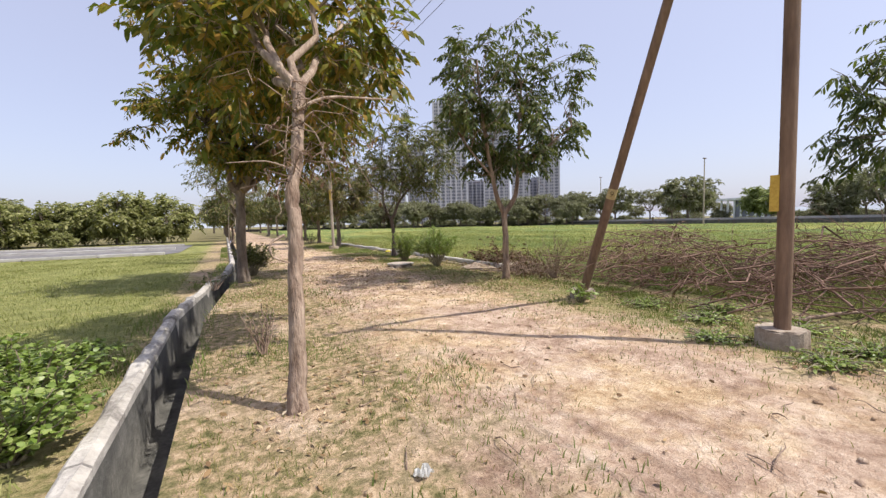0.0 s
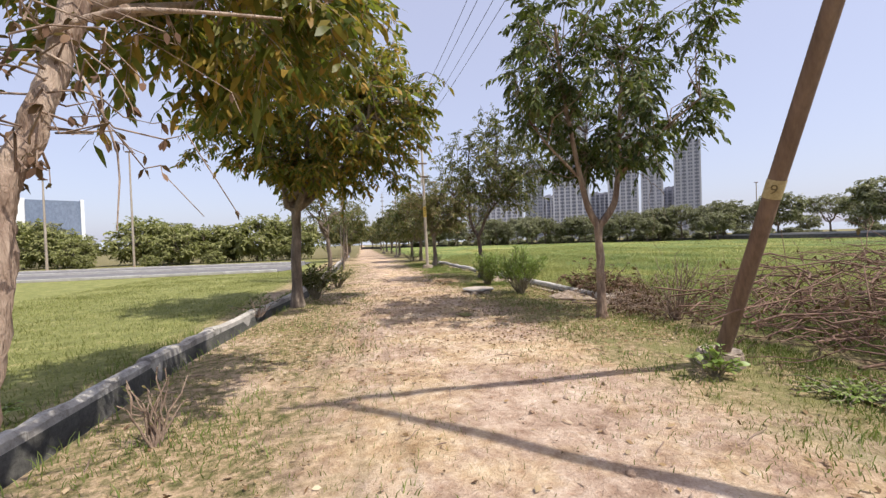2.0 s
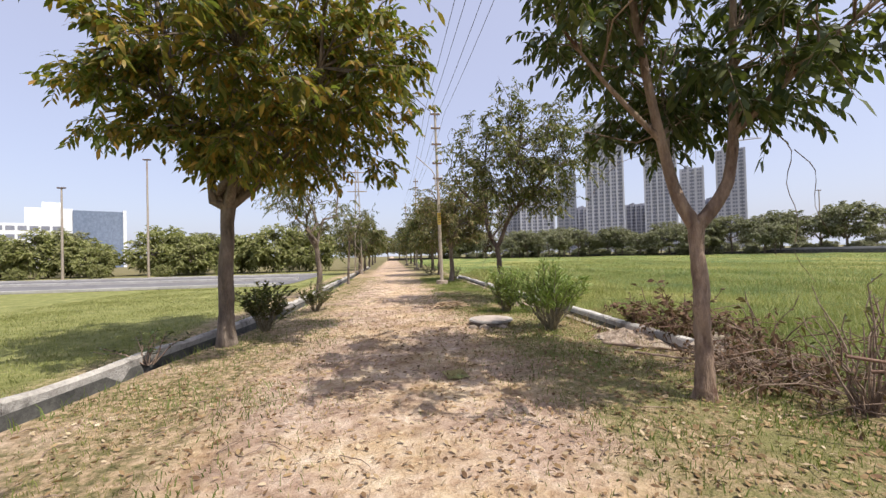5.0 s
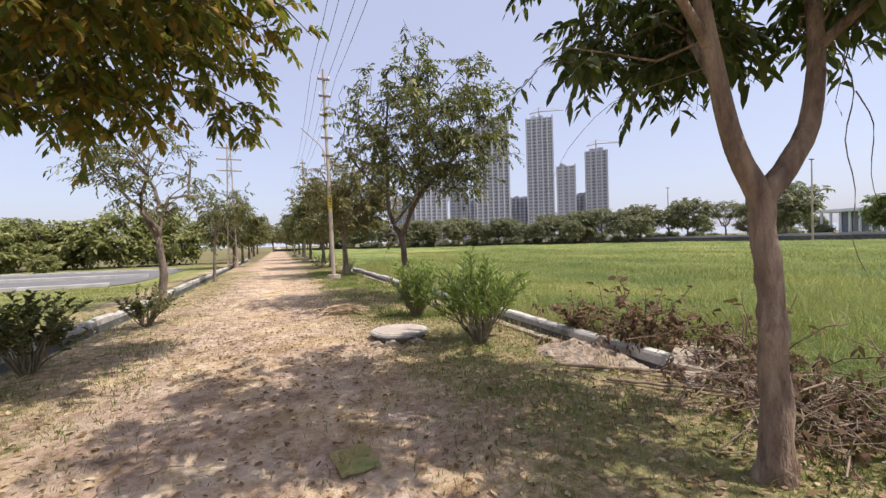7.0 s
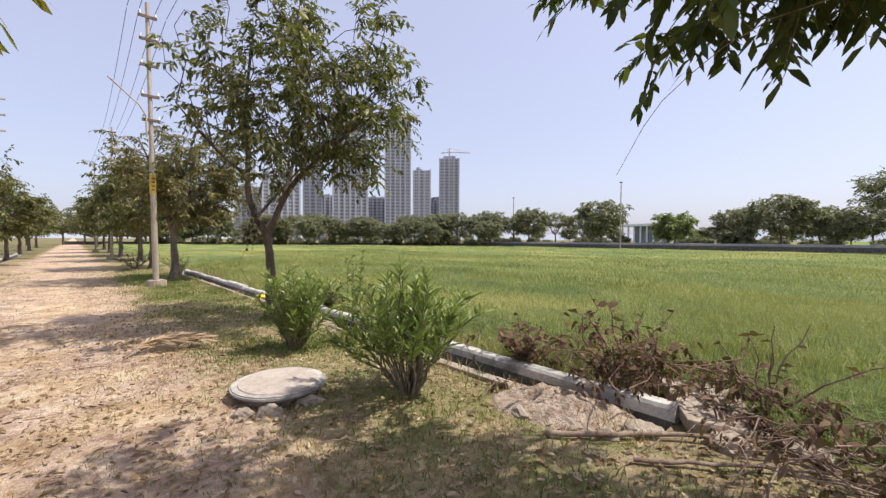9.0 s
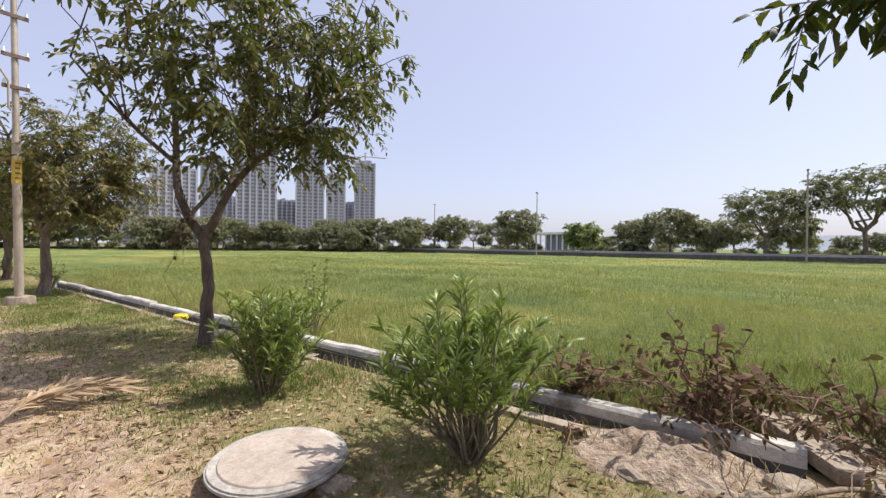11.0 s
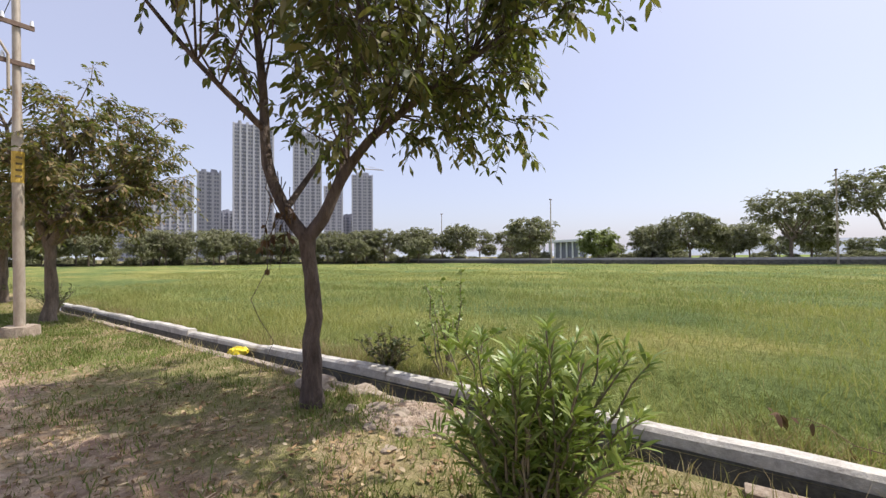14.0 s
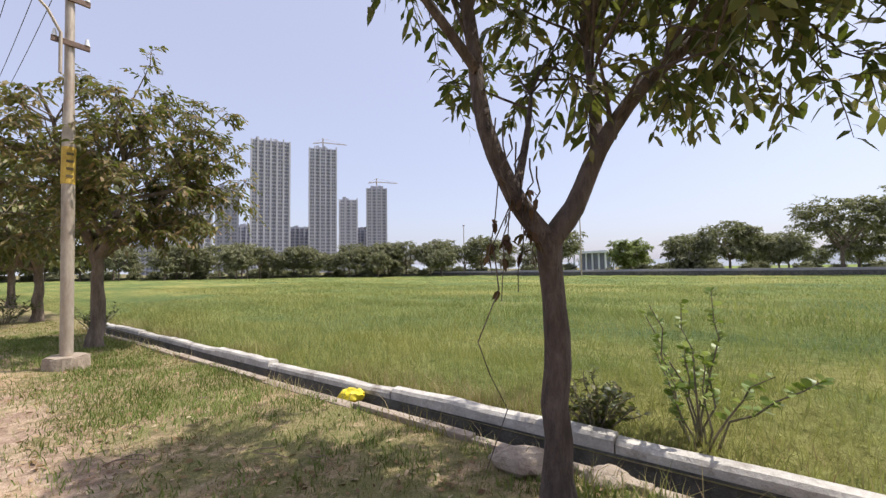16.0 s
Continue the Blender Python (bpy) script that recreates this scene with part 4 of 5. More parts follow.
brush("brush_pile", 8.0, 5.3, 1.6, 2.2, 1.2, 210, 0.016, 2.5, 1.6, M_TWIG_RED, "heap of bare reddish-brown cut branches on verge")
brush("brush_pile", 9.0, 2.7, 2.0, 1.9, 1.0, 150, 0.019, 3.2, 0.8, M_TWIG_RED, "heap of long bare brown cut branches")
brush("brush_pile", 7.85, 10.3, 0.8, 1.5, 0.55, 70, 0.010, 1.3, 9.0, M_TWIG_RED, "heap of cut branches with curled brown leaves")
brush("brush_pile", 7.2, 8.4, 0.6, 1.1, 0.25, 70, 0.010, 1.5, 5.0, M_TWIG, "low scatter of dry branches and brown leaves")
make_shrub("dead_shrub", 7.65, 10.5, 1.3, 0.7, 12, 0.12, 0.5, 14, M_TWIG_RED, M_DRY, "dead upright stalks with curled brown leaves", 0.25, 0.2)
make_shrub("dead_shrub", 8.1, 9.4, 1.0, 0.8, 9, 0.11, 0.5, 5, M_TWIG, M_DRY, "thin bare stalks with few withered leaves", 0.3, 0.2)
make_shrub("dead_shrub", 7.6, 11.6, 0.7, 0.5, 16, 0.11, 0.5, 16, M_TWIG_RED, M_DRY, "low dead plant with withered brown leaves", 0.2, 0.2)


def fallen_branch(pts, r, label):
    q = Quads()
    pts = np.asarray(pts, float)
    s = np.linspace(0, len(pts) - 1, 14)
    line = np.stack([np.interp(s, np.arange(len(pts)), pts[:, c]) for c in range(3)], 1)
    line += rng.normal(0, r * 0.5, line.shape) * (1, 1, 0.2)
    tube(q, line, np.linspace(r, r * 0.45, 14), 8, 0.1)
    tagged(new("fallen_branch", q.mesh("fallen_branch", M_TWIG, True)), label, "branch", "cut brushwood beside the path")


fallen_branch([(6.35, 10.5, 0.04), (6.9, 10.0, 0.05), (7.4, 9.4, 0.05), (7.9, 8.4, 0.05)], 0.024, "long grey bare branch lying on litter")
fallen_branch([(6.5, 9.9, 0.03), (7.0, 9.3, 0.04), (7.6, 8.5, 0.04)], 0.018, "thin weathered branch lying beside the pit")
fallen_branch([(6.6, 2.5, 0.04), (7.6, 2.2, 0.1), (8.9, 1.5, 0.14)], 0.03, "long pale bare branch under brushwood")

# ---- poles and wires ----


def base_block(parent, r, h):
    bm = bmesh.new()
    cone(bm, 0, 0, -0.1, h, r, r * 0.93, 20, 0.015)
    for v in bm.verts:
        v.co += Vector(rng.uniform(-0.012, 0.012, 3))
    part("footing", bm, M_DUSTY, parent, "rough round concrete footing")


P0 = (5.42, 2.15)
POLE_TOP = 8.3
e = thing("utility_pole", P0[0], P0[1], 0, "tall weathered brown pole standing in a concrete footing", "utility pole")
base_block(e, 0.25, 0.2)
q = Quads()
zs = np.linspace(-0.1, POLE_TOP, 14)
tube(q, [(0.0, 0, z) for z in zs], np.linspace(0.078, 0.062, 14), 16)
part_mesh("shaft", q.mesh("shaft", M_POLE, True), e)
bm = bmesh.new()
box(bm, -0.55, 0.55, 0.07, 0.13, POLE_TOP - 0.35, POLE_TOP - 0.27, 0.005)
part("crossarm", bm, M_IRON, e)
bm = bmesh.new()
box(bm, -0.066, -0.058, 0.04, 0.13, 1.5, 1.9, 0.002)
part("plate", bm, M_YELLOW, e, "yellow plate")

SB, ST = np.array((5.84, 5.42, 0.1)), np.array((P0[0], P0[1] + 0.12, 8.0))
e = thing("pole_strut", SB[0], SB[1], 0, "weathered brown strut leaning onto a utility pole", "pole strut")
base_block(e, 0.24, 0.15)
q = Quads()
tube(q, [(ST - SB) * u + (0, 0, 0.05) for u in np.linspace(-0.01, 1, 12)], np.linspace(0.078, 0.062, 12), 16)
part_mesh("shaft", q.mesh("shaft", M_POLE, True), e)


axis = Vector((ST - SB).tolist()).normalized()
face = Vector((-0.775, -0.632, 0.0))
face = (face - axis * face.dot(axis)).normalized()
at_mark = Vector((0.0, 0.0, 0.05)) + Vector(((ST - SB) * 0.232).tolist())
q = Quads()
tube(q, [at_mark - axis * 0.09, at_mark, at_mark + axis * 0.09], [0.0785, 0.0782, 0.078], 18)
patch = part_mesh("number_patch", q.mesh("number_patch", M_PATCH, True), e, "faded yellowish paint patch")
figure = bpy.data.curves.new("number", "FONT")
figure.body, figure.size, figure.extrude, figure.align_x, figure.align_y = "9", 0.13, 0.001, "CENTER", "CENTER"
figure.materials.append(M_LETTER)
ob = new("number", figure)
ob.parent = patch
side = axis.cross(face)
spot = at_mark + face * 0.081
ob.matrix_basis = Matrix(((side.x, axis.x, face.x, spot.x), (side.y, axis.y, face.y, spot.y), (side.z, axis.z, face.z, spot.z), (0, 0, 0, 1)))


def steel_pole(x, y, top, lean, label, arms, plate, r=0.085):
    e = thing("electric_pole", x, y, 0, label, "electric pole", "electric poles along the path")
    base_block(e, 0.3, 0.2)
    q = Quads()
    zs = np.linspace(-0.1, top, 15)
    tube(q, [(lean * z / top, 0, z) for z in zs], np.interp(zs, [0, top * 0.45, top * 0.46, top], [r, r, r * 0.8, r * 0.62]), 14)
    part_mesh("shaft", q.mesh("shaft", M_STEEL, True), e)
    for z in arms:
        bm = bmesh.new()
        xo = lean * z / top
        box(bm, xo - 0.24, xo + 0.24, -0.1, -0.06, z, z + 0.09, 0.006)
        part("crossarm", bm, M_IRON, e)
        for dx in (-0.2, 0.2):
            bm = bmesh.new()
            cone(bm, xo + dx, -0.08, z + 0.09, z + 0.2, 0.035, 0.02, 10)
            part("insulator", bm, M_WHITE, e)
    if plate:
        bm = bmesh.new()
        cone(bm, lean * 3.3 / top, 0, 2.95, 3.55, r + 0.008, r + 0.007, 16)
        board = part("sign_plate", bm, M_YELLOW, e, "yellow warning plate with dark marks")
        for k in range(4):
            bm = bmesh.new()
            box(bm, lean * 3.3 / top - 0.045, lean * 3.3 / top + 0.045, -r - 0.014, -r - 0.009, 3.05 + 0.12 * k, 3.09 + 0.12 * k)
            part("marking", bm, M_LETTER, board)
        q = Quads()
        tube(q, [(lean * 0.6 - 0.12, -0.12, 4.7), (lean * 0.6 - 0.13, -0.12, 5.35), (lean * 0.6 - 0.3, -0.16, 5.65), (-1.15, -0.4, 6.25)], [0.025, 0.025, 0.022, 0.02], 8)
        part_mesh("lamp_arm", q.mesh("lamp_arm", M_STEEL, True), e)
    return e


steel_pole(5.6, 24.5, 8.9, -0.15, "slim steel electric pole with yellow plate and crossarms", (5.2, 5.95, 6.9, 7.7, 8.4), True)
steel_pole(5.6, 45.0, 9.2, 0.1, "distant steel electric pole with crossarms", (6.6, 7.4, 8.2, 8.8), False)
steel_pole(5.4, 66.0, 9.4, 0.0, "distant steel electric pole with crossarms", (7.4, 8.2, 8.8), False)


def lattice(x, y, h):
    e = thing("lattice_pole", x, y, 0, "distant slim lattice power pole with crossarms", "power pole")
    for sx, sy in ((-1, -1), (-1, 1), (1, -1), (1, 1)):
        q = Quads()
        tube(q, [(0.3 * sx, 0.3 * sy, -0.05), (0.1 * sx, 0.1 * sy, h)], [0.035, 0.03], 5)
        part_mesh("leg", q.mesh("leg", M_STEEL), e)
    q = Quads()
    k = int(h / 0.6)
    for i in range(k):
        a, b = 0.3 - 0.2 * i / k, 0.3 - 0.2 * (i + 1) / k
        s = 1 if i % 2 else -1
        for ax in (0, 1):
            for sd in (-1, 1):
                u, w = (s * a, sd * a), (-s * b, sd * b)
                if ax:
                    u, w = u[::-1], w[::-1]
                tube(q, [(*u, h * i / k), (*w, h * (i + 1) / k)], [0.015, 0.015], 4)
    part_mesh("lacing", q.mesh("lacing", M_STEEL), e)
    for z in (h - 0.3, h - 1.1, h - 1.9):
        bm = bmesh.new()
        box(bm, -0.8, 0.8, -0.05, 0.05, z, z + 0.08, 0.01)
        part("crossarm", bm, M_STEEL, e)


lattice(0.4, 39.0, 8.8)


def wire(a, b, sag):
    t = np.linspace(0, 1, 16)
    p = np.asarray(a) + (np.asarray(b) - np.asarray(a)) * t[:, None]
    p[:, 2] -= sag * 4 * t * (1 - t)
    q = Quads()
    tube(q, p, np.full(16, 0.009), 5)
    tagged(new("power_line", q.mesh("power_line", M_WIRE)), "thin dark overhead power line between poles", "power line", "overhead lines")


stops = [(P0[0], -20.0, 8.4), (P0[0], P0[1], POLE_TOP - 0.2), (5.45, 24.5, 8.6), (5.7, 45.0, 8.9), (5.4, 66.0, 9.2)]
for k in range(4):
    for dx, dz in ((-0.5, 0), (-0.2, 0.05), (0.2, 0.0), (0.5, -0.05)):
        wire(np.array(stops[k]) + (dx, 0.1, dz), np.array(stops[k + 1]) + (dx, -0.08, dz), 0.35)


def plain_pole(x, y, h, r, label):
    e = thing("street_lamp", x, y, 0, label, "street lamp", "distant poles")
    q = Quads()
    tube(q, [(0, 0, -0.05), (0, 0, h * 0.5), (0, 0, h)], [r, r * 0.8, r * 0.55], 8)
    part_mesh("post", q.mesh("post", M_STEEL, True), e)
    bm = bmesh.new()
    box(bm, -0.35, 0.35, -0.1, 0.1, h, h + 0.12, 0.02)
    part("lamp_head", bm, M_IRON, e)


for x, y, h in ((-20.5, 47.5, 11.5), (-27, 46, 8.5), (-45, 55, 10), (70, 60, 10), (62.1, 34.6, 9.8), (64, 3.5, 10.5)):
    plain_pole(x, y, h, 0.12, "distant slim grey post above the trees")

# ---- small things ----
e = thing("manhole", 5.18, 12.85, 0, "round pale concrete manhole cover raised on brick collar", "manhole")
bm = bmesh.new()
cone(bm, 0, 0, -0.05, 0.07, 0.36, 0.35, 28, 0.01)
for v in bm.verts:
    v.co += Vector(rng.uniform(-0.012, 0.012, 3))
part("collar", bm, M_DUSTY, e)
bm = bmesh.new()
cone(bm, 0, 0, 0.07, 0.11, 0.455, 0.45, 36, 0.012)
part("lid", bm, M_CONCRETE, e, "pale dusty round lid")
bm = bmesh.new()
cone(bm, 0, 0, 0.11, 0.12, 0.385, 0.375, 36, 0.004)
part("lid_face", bm, surface("dusty_lid", (0.36, 0.29, 0.24), (0.52, 0.44, 0.37), 5.0, 0.9, 30, 0.5), e)

def sheet(name, x, y, rot, w, d, lift, material, label, category, z=None):
    bm = bmesh.new()
    n = 6
    g = [[bm.verts.new(((i / n - 0.5) * w, (j / n - 0.5) * d, lift * (0.5 + 0.5 * math.sin(i * 1.7 + j * 0.9)))) for j in range(n + 1)] for i in range(n + 1)]
    for i in range(n):
        for j in range(n):
            bm.faces.new((g[i][j], g[i + 1][j], g[i + 1][j + 1], g[i][j + 1]))
    bmesh.ops.solidify(bm, geom=bm.faces[:], thickness=0.004)
    me = bpy.data.meshes.new(name)
    bm.to_mesh(me)
    bm.free()
    me.materials.append(material)
    ob = new(name, me)
    ob.matrix_basis = pose(x, y, (relief(x, y) + 0.012) if z is None else z, 0, 0, rot)
    return tagged(ob, label, category)


for x, y, w in ((6.85, 17.2, 0.2), (7.0, 16.6, 0.14), (6.75, 16.1, 0.11), (7.0, 15.2, 0.1), (6.6, 10.9, 0.1), (4.75, 12.55, 0.09), (4.95, 12.45, 0.11), (5.3, 12.42, 0.09), (6.7, 10.5, 0.09), (7.0, 10.05, 0.12), (7.3, 9.5, 0.14), (6.75, 10.2, 0.08), (7.55, 9.1, 0.12), (6.5, 15.6, 0.08), (6.7, 15.8, 0.12), (6.85, 15.5, 0.09), (6.4, 15.9, 0.06), (6.6, 15.3, 0.05), (6.95, 15.9, 0.1), (6.8, 14.9, 0.07), (6.2, 15.5, 0.05), (6.6, 16.35, 0.07)):
    bm = bmesh.new()
    bmesh.ops.create_icosphere(bm, subdivisions=3, radius=1.0)
    for v in bm.verts:
        k = 1 + 0.5 * noise.noise(v.co * 1.3 + Vector((x, y, 0))) + 0.15 * noise.noise(v.co * 4.0)
        v.co = Vector((v.co.x * w * 1.3, v.co.y * w, max(-0.3, v.co.z) * w * 0.6)) * k
    me = bpy.data.meshes.new("rubble_lump")
    bm.to_mesh(me)
    bm.free()
    me.materials.append(M_DUSTY)
    ob = new("rubble_lump", me)
    ob.matrix_basis = pose(x, y, relief(x, y) + 0.0, 0, 0, x * 200)
    tagged(ob, "rough earthy lump of rubble beside the drain", "rubble", "rubble beside the drain")


def mound(x, y, sx, sy, h, label):
    """A low uneven heap of loose earth."""
    n = 28
    v, f = [], []
    for i in range(n + 1):
        for j in range(n + 1):
            a, b = 2 * i / n - 1, 2 * j / n - 1
            r = min(1.0, math.hypot(a, b))
            k = (1 - r * r) ** 1.3
            z = h * k * (1 + 0.9 * noise.noise((a * 2.2 + x, b * 2.2, 3.0))) + 0.05 * k * noise.noise((a * 8.0, b * 8.0, y))
            v.append((a * sx, b * sy, max(z, 0.0) - 0.04 * (r > 0.97)))
    f = [(i * (n + 1) + j, (i + 1) * (n + 1) + j, (i + 1) * (n + 1) + j + 1, i * (n + 1) + j + 1) for i in range(n) for j in range(n)]
    ob = new("earth_mound", mesh_np("earth_mound", v, f, M_MOUND, True))
    ob.matrix_basis = pose(x, y, relief(x, y) - 0.01, 0, 0, 12)
    tagged(ob, label, "earth mound")


M_MOUND = surface("pale_loose_earth", (0.22, 0.155, 0.105), (0.60, 0.47, 0.36), 12.0, 0.95, 22, 1.0, stain=(0.30, 0.20, 0.13))
mound(6.95, 10.75, 0.5, 0.7, 0.14, "pale heap of dry loose earth over drain")
mound(6.8, 15.7, 0.4, 0.6, 0.07, "low heap of pale dug earth beside tree")
bm = bmesh.new()
box(bm, -0.42, 0.42, -0.3, 0.3, 0.0, 0.08, 0.012, 0.03)
me = bpy.data.meshes.new("broken_slab")
bm.to_mesh(me)
bm.free()
me.materials.append(M_DUSTY)
ob = new("broken_slab", me)
ob.matrix_basis = pose(7.75, 9.75, 0.05, 4, -6, 35)
tagged(ob, "broken dusty concrete slab at the drain mouth", "slab")


def frond(x, y, rot, length, label):
    """A dry fallen frond: a midrib with long narrow leaflets."""
    e = thing("dry_frond", x, y, relief(x, y) + 0.02, label, "frond")
    u = np.linspace(0, 1, 9)
    line = np.stack([u * length, 0.12 * np.sin(u * 2.0), 0.03 + 0.08 * np.sin(u * 3.0)], 1)
    q = Quads()
    tube(q, line, np.linspace(0.014, 0.004, 9), 6)
    part_mesh("midrib", q.mesh("midrib", M_TWIG, True), e)
    n = 90
    t = rng.uniform(0.15, 1.0, n)
    base = np.stack([np.interp(t, u, line[:, c]) for c in range(3)], 1)
    sg = np.where(np.arange(n) % 2 == 0, 1.0, -1.0)
    way = np.stack([np.full(n, 0.9), sg * rng.uniform(0.25, 0.8, n), rng.uniform(0.0, 0.35, n)], 1)
    ln = rng.uniform(0.2, 0.42, n)
    v, f = leaves(base, way, ln, np.full(n, 0.022), 0.25, 0.6)
    part_mesh("leaflets", mesh_np("leaflets", v, f, M_FROND), e)
    e.matrix_basis = pose(x, y, relief(x, y) + 0.02, 0, 0, rot)


M_FROND = leaf_material("dry_tan_frond", [(0.38, 0.26, 0.16), (0.50, 0.37, 0.24), (0.60, 0.46, 0.32)], 0.1, 0.8, 0.2)
frond(4.1, 15.1, 35, 0.9, "dry tan fallen frond lying on the path")
frond(4.3, 15.4, -20, 0.7, "dry tan fallen frond lying on the path")
sheet("cardboard", 3.9, 9.5, 8, 0.27, 0.35, 0.015, M_CARD, "crumpled yellow-green printed card on the path", "cardboard")
sheet("paper_scrap", 0.93, 2.05, 20, 0.1, 0.08, 0.04, M_PAPER, "crumpled white paper scrap on the earth", "paper")
bm = bmesh.new()
bmesh.ops.create_icosphere(bm, subdivisions=3, radius=1.0)
for v in bm.verts:
    v.co = Vector((v.co.x * 0.1, v.co.y * 0.15, v.co.z * 0.08)) * (1 + 0.35 * noise.noise(v.co * 2.1))
me = bpy.data.meshes.new("plastic_bag")
bm.to_mesh(me)
bm.free()
me.materials.append(M_BAG)
ob = new("plastic_bag", me)
ob.matrix_basis = pose(7.2, 19.55, 0.03, 0, 0, 30)
tagged(ob, "crumpled bright yellow plastic bag in the drain", "plastic bag")

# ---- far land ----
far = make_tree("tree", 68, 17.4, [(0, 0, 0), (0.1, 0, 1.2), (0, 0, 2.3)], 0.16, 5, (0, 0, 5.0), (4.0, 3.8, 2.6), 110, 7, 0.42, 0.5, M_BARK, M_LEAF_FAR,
                "spreading tree beyond the field, leaves paled for haze", 0.8, 8, 0.3, group="trees beyond the field")
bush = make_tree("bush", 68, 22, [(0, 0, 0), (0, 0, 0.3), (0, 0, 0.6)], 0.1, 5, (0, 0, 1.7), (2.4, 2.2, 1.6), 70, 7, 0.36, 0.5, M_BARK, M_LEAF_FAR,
                 "rounded bush beyond the field, leaves paled for haze", 0.6, 8, 0.2, group="trees beyond the field")
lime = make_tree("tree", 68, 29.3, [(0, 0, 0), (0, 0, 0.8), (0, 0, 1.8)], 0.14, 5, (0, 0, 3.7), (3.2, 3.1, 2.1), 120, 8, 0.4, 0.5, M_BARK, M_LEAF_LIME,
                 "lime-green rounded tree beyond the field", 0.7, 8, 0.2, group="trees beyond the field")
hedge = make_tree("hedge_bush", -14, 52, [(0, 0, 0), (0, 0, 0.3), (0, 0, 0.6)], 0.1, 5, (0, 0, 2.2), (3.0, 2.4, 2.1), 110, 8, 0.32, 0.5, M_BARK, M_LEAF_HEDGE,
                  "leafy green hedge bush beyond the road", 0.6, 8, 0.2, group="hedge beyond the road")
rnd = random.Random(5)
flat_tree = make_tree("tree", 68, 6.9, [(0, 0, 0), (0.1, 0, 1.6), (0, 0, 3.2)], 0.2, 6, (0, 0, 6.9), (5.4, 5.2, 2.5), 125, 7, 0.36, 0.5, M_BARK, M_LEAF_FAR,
                      "flat-topped spreading tree beyond the field, leaves paled for haze", 0.8, 8, 0.1, group="trees beyond the field", flat=0.6)
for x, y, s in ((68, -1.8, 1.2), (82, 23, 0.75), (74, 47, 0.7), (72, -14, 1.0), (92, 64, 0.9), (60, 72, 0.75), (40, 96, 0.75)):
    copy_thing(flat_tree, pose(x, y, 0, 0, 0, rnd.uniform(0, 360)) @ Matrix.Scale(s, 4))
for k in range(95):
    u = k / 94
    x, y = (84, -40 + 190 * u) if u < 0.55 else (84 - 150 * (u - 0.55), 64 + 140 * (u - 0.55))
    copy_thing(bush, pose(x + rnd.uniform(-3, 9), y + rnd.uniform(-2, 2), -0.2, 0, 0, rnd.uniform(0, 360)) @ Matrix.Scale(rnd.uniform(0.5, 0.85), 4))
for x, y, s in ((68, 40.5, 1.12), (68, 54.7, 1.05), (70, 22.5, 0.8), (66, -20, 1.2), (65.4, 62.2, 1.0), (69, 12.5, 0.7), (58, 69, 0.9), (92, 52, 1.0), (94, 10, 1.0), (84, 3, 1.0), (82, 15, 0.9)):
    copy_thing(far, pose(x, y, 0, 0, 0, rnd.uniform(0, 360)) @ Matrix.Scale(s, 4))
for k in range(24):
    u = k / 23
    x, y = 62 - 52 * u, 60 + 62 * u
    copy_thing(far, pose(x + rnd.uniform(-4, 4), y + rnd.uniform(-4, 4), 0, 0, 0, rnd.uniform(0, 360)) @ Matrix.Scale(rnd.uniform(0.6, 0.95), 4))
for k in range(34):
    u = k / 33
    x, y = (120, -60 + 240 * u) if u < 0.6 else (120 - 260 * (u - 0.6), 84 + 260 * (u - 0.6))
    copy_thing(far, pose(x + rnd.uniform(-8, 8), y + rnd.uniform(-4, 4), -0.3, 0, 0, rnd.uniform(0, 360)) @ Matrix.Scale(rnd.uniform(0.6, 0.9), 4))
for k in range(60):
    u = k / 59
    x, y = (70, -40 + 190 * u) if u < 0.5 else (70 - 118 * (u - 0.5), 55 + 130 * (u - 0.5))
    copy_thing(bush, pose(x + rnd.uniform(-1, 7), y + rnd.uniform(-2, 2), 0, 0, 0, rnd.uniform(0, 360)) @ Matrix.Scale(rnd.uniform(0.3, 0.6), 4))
    if u > 0.5 and k % 2:
        copy_thing(flat_tree, pose(x + rnd.uniform(-2, 4), y + rnd.uniform(-2, 2), 0, 0, 0, rnd.uniform(0, 360)) @ Matrix.Scale(rnd.uniform(0.55, 0.78), 4))
for k in range(26):
    x = -6 - k * 3.6
    copy_thing(hedge, pose(x + rnd.uniform(-1, 1), 50 + k * 0.5 + rnd.uniform(-2, 3), 0, 0, 0, rnd.uniform(0, 360)) @ Matrix.Scale(rnd.uniform(0.8, 1.35), 4))
for x, y, s in ((-12, 44, 0.35), (-18, 45, 0.3), (-24, 46, 0.35), (-31, 46, 0.3), (-38, 47, 0.4)):
    copy_thing(hedge, pose(x, y, 0, 0, 0, rnd.uniform(0, 360)) @ Matrix.Scale(s, 4))
for x, y, s in ((-38, 62, 0.8), (-9, 60, 0.7), (-60, 75, 1.0), (-25, 70, 0.8)):
    copy_thing(far, pose(x, y, 0, 0, 0, rnd.uniform(0, 360)) @ Matrix.Scale(s, 4))

# Stands for the shaded bank below the trees; the shade is in its colour.
bm = bmesh.new()
box(bm, 64.4, 64.9, -60, 64, 0, 0.85, 0.05)
tagged(new("boundary_wall", bpy.data.meshes.new("boundary_wall")), "low wall coloured near-black for the shaded bank at the far field edge", "wall", "", "structure")
bm.to_mesh(bpy.data.meshes["boundary_wall"])
bm.free()
bpy.data.meshes["boundary_wall"].materials.append(M_CHANNEL)


bm = bmesh.new()
box(bm, 65.3, 66.0, -60, 64, 0, 1.12, 0.05)
me = bpy.data.meshes.new("kerb")
bm.to_mesh(me)
bm.free()
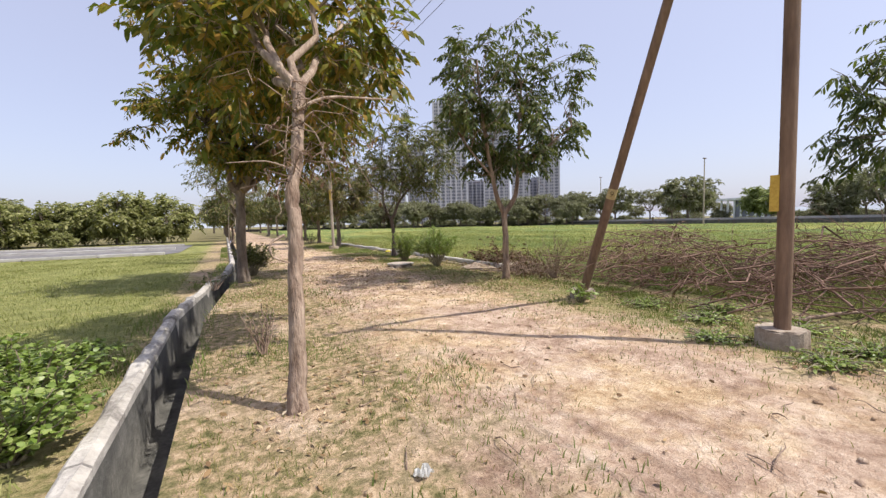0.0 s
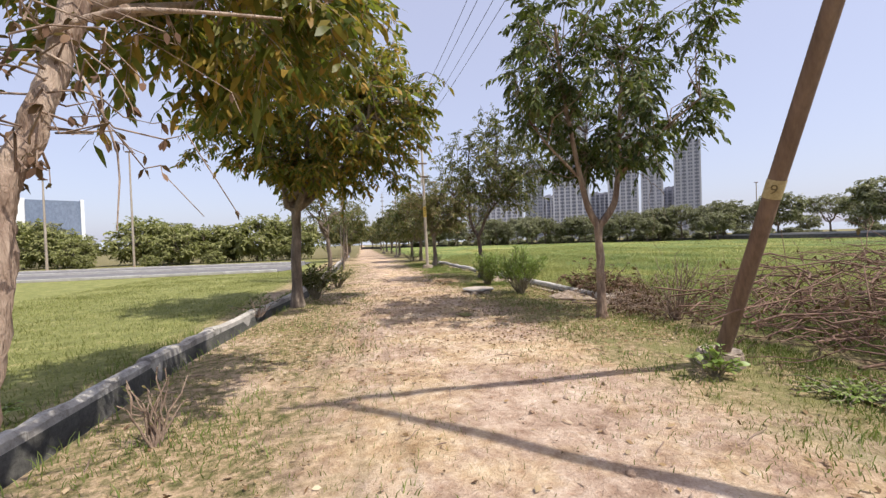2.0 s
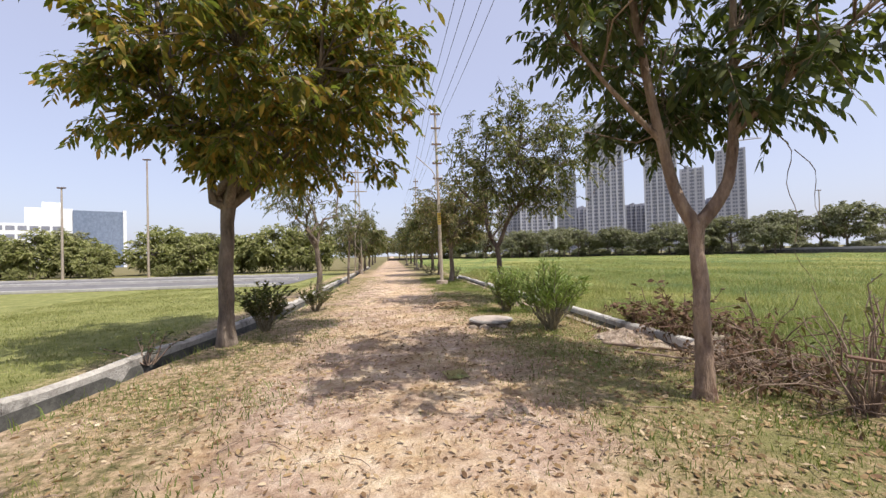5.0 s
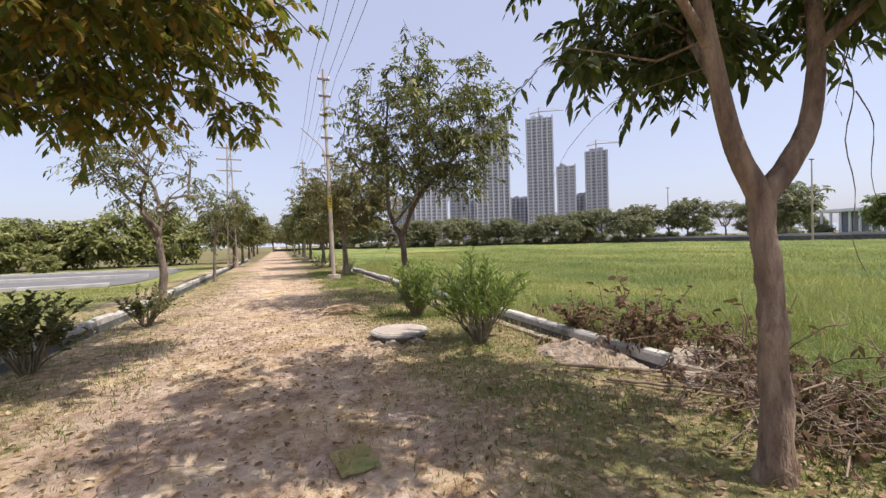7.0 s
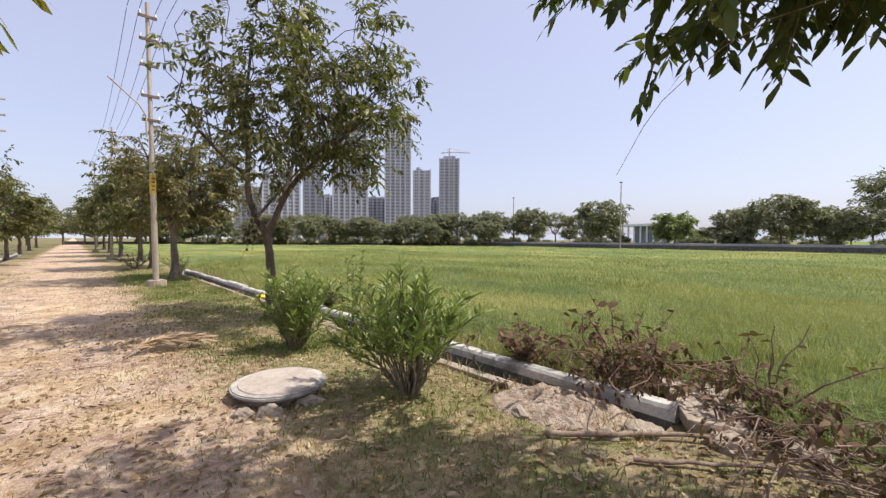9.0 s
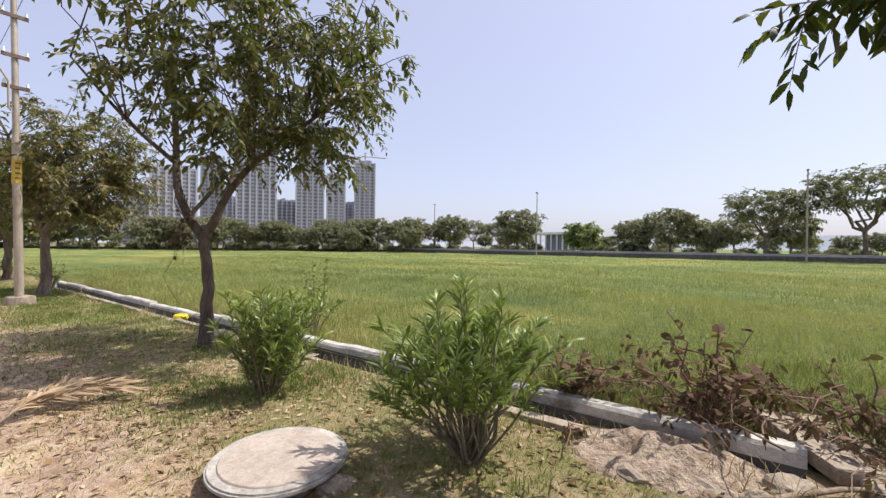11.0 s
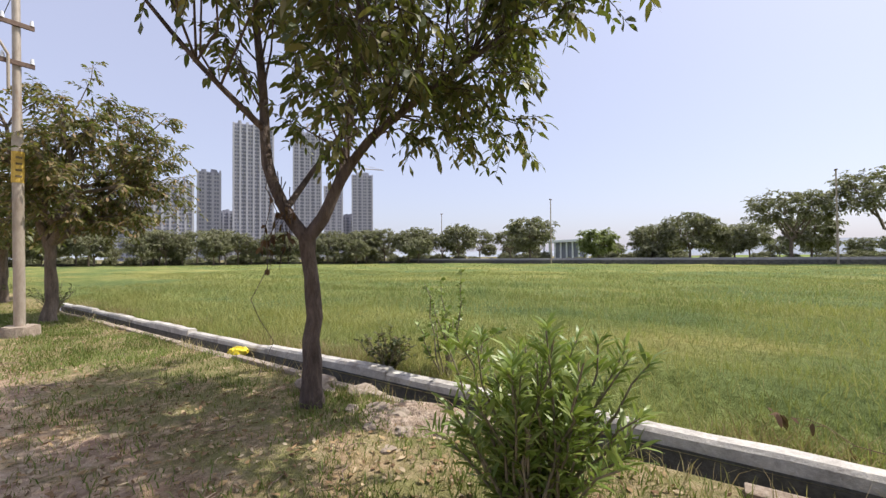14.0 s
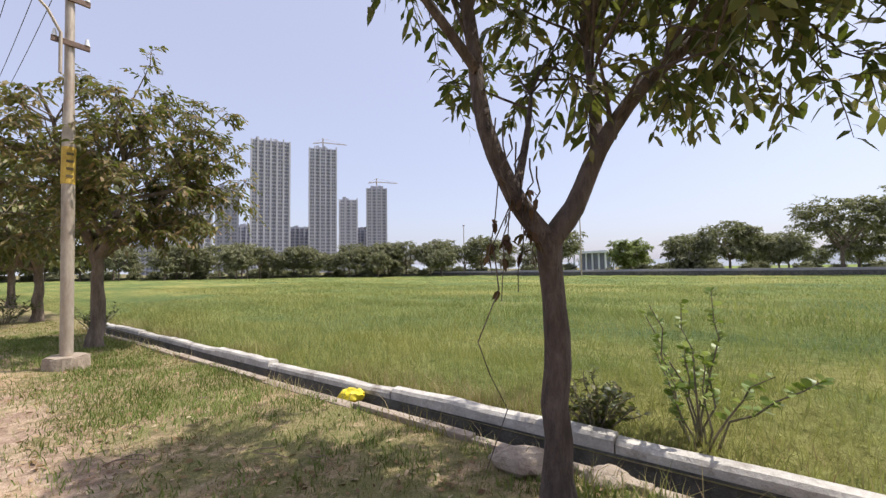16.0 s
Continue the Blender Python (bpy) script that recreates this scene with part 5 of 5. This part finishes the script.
me.materials.append(M_KERB)
tagged(new("kerb", me), "pale raised kerb of the road beyond the field", "kerb", "", "structure")


def pavilion(x, y, rot):
    e = thing("pavilion", x, y, 0, "low white open pavilion with columns beyond the field", "pavilion")
    bm = bmesh.new()
    box(bm, -4.5, 4.5, -3, 3, 0, 0.5, 0.03)
    part("plinth", bm, M_WHITE, e)
    bm = bmesh.new()
    box(bm, -4.9, 4.9, -3.4, 3.4, 4.3, 4.8, 0.04)
    part("roof", bm, M_WHITE, e)
    bm = bmesh.new()
    box(bm, -3.9, 1.5, 0.5, 2.6, 0.5, 4.3)
    part("inner_wall", bm, M_TOWER_WIN, e)
    for i in range(7):
        for yy in (-2.8, 2.8):
            bm = bmesh.new()
            cone(bm, -4.2 + 1.4 * i, yy, 0.5, 4.3, 0.2, 0.18, 10)
            part("column", bm, M_WHITE, e)
    e.matrix_basis = pose(x, y, 0, 0, 0, rot)


# Second length of the shaded bank, its shade again in the near-black colour.
bm = bmesh.new()
box(bm, 0, 95, -0.25, 0.25, 0, 0.7, 0.05)
me = bpy.data.meshes.new("boundary_wall")
bm.to_mesh(me)
bm.free()
me.materials.append(M_CHANNEL)
ob = tagged(new("boundary_wall", me), "low wall coloured near-black for the shaded bank at the far field edge", "wall", "", "structure")
ob.matrix_basis = pose(64.4, 64.2, 0, 0, 0, 131)
pavilion(90, 41.0, 75)


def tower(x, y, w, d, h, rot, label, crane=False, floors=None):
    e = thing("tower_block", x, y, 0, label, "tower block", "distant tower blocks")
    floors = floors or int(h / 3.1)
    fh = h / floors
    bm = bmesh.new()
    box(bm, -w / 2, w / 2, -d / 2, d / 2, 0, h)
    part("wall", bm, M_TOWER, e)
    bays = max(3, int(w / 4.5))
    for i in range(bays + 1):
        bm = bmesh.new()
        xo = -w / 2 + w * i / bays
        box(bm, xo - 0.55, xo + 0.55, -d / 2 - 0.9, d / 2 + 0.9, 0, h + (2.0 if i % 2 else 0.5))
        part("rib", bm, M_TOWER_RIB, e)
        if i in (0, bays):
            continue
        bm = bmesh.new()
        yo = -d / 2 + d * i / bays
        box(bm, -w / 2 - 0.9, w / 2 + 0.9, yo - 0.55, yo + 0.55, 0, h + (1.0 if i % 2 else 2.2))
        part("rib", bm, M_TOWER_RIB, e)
    # Nothing is cut in: dark strips on the face paint a recess's shade.
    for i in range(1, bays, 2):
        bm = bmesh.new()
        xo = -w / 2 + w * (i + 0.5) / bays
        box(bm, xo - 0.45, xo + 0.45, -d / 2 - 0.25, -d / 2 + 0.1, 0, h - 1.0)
        part("recess_shade", bm, M_TOWER_WIN, e, "dark strip painted as the shade of a set-back shaft")
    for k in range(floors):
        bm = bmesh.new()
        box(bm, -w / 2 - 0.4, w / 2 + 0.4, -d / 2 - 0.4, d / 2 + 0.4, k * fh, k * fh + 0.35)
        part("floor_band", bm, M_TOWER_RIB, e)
    q = Quads()
    for k in range(floors):
        for i in range(bays):
            xo, z = -w / 2 + w * (i + 0.5) / bays, (k + 0.55) * fh
            for s in (-1, 1):
                yy = s * (d / 2 + 0.06)
                for g in (-0.95, 0.95):
                    q.add([(xo + g - 0.65, yy, z - 0.8), (xo + g + 0.65, yy, z - 0.8), (xo + g + 0.65, yy, z + 0.8), (xo + g - 0.65, yy, z + 0.8)], [(0, 1, 2, 3)])
            yo = -d / 2 + d * (i + 0.5) / bays
            for s in (-1, 1):
                xx = s * (w / 2 + 0.06)
                q.add([(xx, yo - 0.8, z - 0.8), (xx, yo + 0.8, z - 0.8), (xx, yo + 0.8, z + 0.8), (xx, yo - 0.8, z + 0.8)], [(0, 1, 2, 3)])
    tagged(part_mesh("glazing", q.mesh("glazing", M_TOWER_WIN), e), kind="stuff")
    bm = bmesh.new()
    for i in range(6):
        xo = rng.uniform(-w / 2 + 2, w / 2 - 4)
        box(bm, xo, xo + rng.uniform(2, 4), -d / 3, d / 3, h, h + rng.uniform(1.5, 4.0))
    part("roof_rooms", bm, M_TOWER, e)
    if crane:
        q = Quads()
        tube(q, [(0, 0, h), (0, 0, h + 13)], [0.7, 0.7], 4)
        tube(q, [(-9, 2, h + 8), (0, 0, h + 9), (22, -4, h + 7)], [0.6, 0.6, 0.4], 4)
        tube(q, [(-9, 2, h + 8.2), (0, 0, h + 13), (22, -4, h + 7.2)], [0.15, 0.15, 0.15], 4)
        part_mesh("crane", q.mesh("crane", M_CRANE), e, "slender construction crane")
    e.matrix_basis = pose(x, y, 0, 0, 0, rot)


def at(azimuth, distance, ox=4.0, oy=15.8):
    return ox + distance * math.sin(radians(azimuth)), oy + distance * math.cos(radians(azimuth))


TALL, LOW = "tall apartment tower with haze painted into its pale grey", "lower apartment block with haze painted into its grey"
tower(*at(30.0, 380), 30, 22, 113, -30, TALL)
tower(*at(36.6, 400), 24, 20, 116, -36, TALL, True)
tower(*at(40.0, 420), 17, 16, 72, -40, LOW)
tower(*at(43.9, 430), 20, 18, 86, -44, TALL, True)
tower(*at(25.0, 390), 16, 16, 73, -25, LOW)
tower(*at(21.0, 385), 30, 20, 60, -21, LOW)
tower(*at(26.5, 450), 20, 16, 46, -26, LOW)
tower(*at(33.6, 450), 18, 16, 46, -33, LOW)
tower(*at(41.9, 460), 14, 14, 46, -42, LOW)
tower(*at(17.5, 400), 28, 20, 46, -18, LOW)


def office(x, y, rot):
    e = thing("office_building", x, y, 0, "white office building with blue-grey cladding beyond hedge", "office building")
    bm = bmesh.new()
    box(bm, -18, 0, -8, 8, 0, 21.5)
    box(bm, -34, -18, -8, 8, 0, 16)
    part("wall", bm, M_WHITE, e)
    bm = bmesh.new()
    box(bm, 0, 21, -8.5, 8.5, 0, 21)
    part("cladding", bm, M_BLUE, e)
    bm = bmesh.new()
    box(bm, 21, 22.5, -8.8, 8.8, 0, 21.6)
    box(bm, -12, -4, -4, 4, 21.5, 24)
    part("end_wall", bm, M_WHITE, e)
    for k in range(5):
        for i in range(7):
            bm = bmesh.new()
            xo = -33 + 4.2 * i
            box(bm, xo, xo + 3.2, -8.08, -7.9, 2.0 + 2.9 * k, 3.5 + 2.9 * k)
            part("window", bm, M_TOWER_WIN, e)
    e.matrix_basis = pose(x, y, 0, 0, 0, rot) @ Matrix.Diagonal((0.62, 1.0, 0.92, 1.0))


office(*at(-34.7, 190, 2.5, 2.5), 35)


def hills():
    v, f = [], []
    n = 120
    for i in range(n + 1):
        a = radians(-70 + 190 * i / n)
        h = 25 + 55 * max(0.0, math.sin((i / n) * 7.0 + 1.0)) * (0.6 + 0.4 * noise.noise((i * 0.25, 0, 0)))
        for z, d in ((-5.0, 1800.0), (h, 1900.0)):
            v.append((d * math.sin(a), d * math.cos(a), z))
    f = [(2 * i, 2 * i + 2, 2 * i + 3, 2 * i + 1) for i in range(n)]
    tagged(new("backdrop", mesh_np("backdrop", v, f, M_HILL)), "line of distant hills with haze painted in as blue-grey", "hills", "", "structure")


hills()
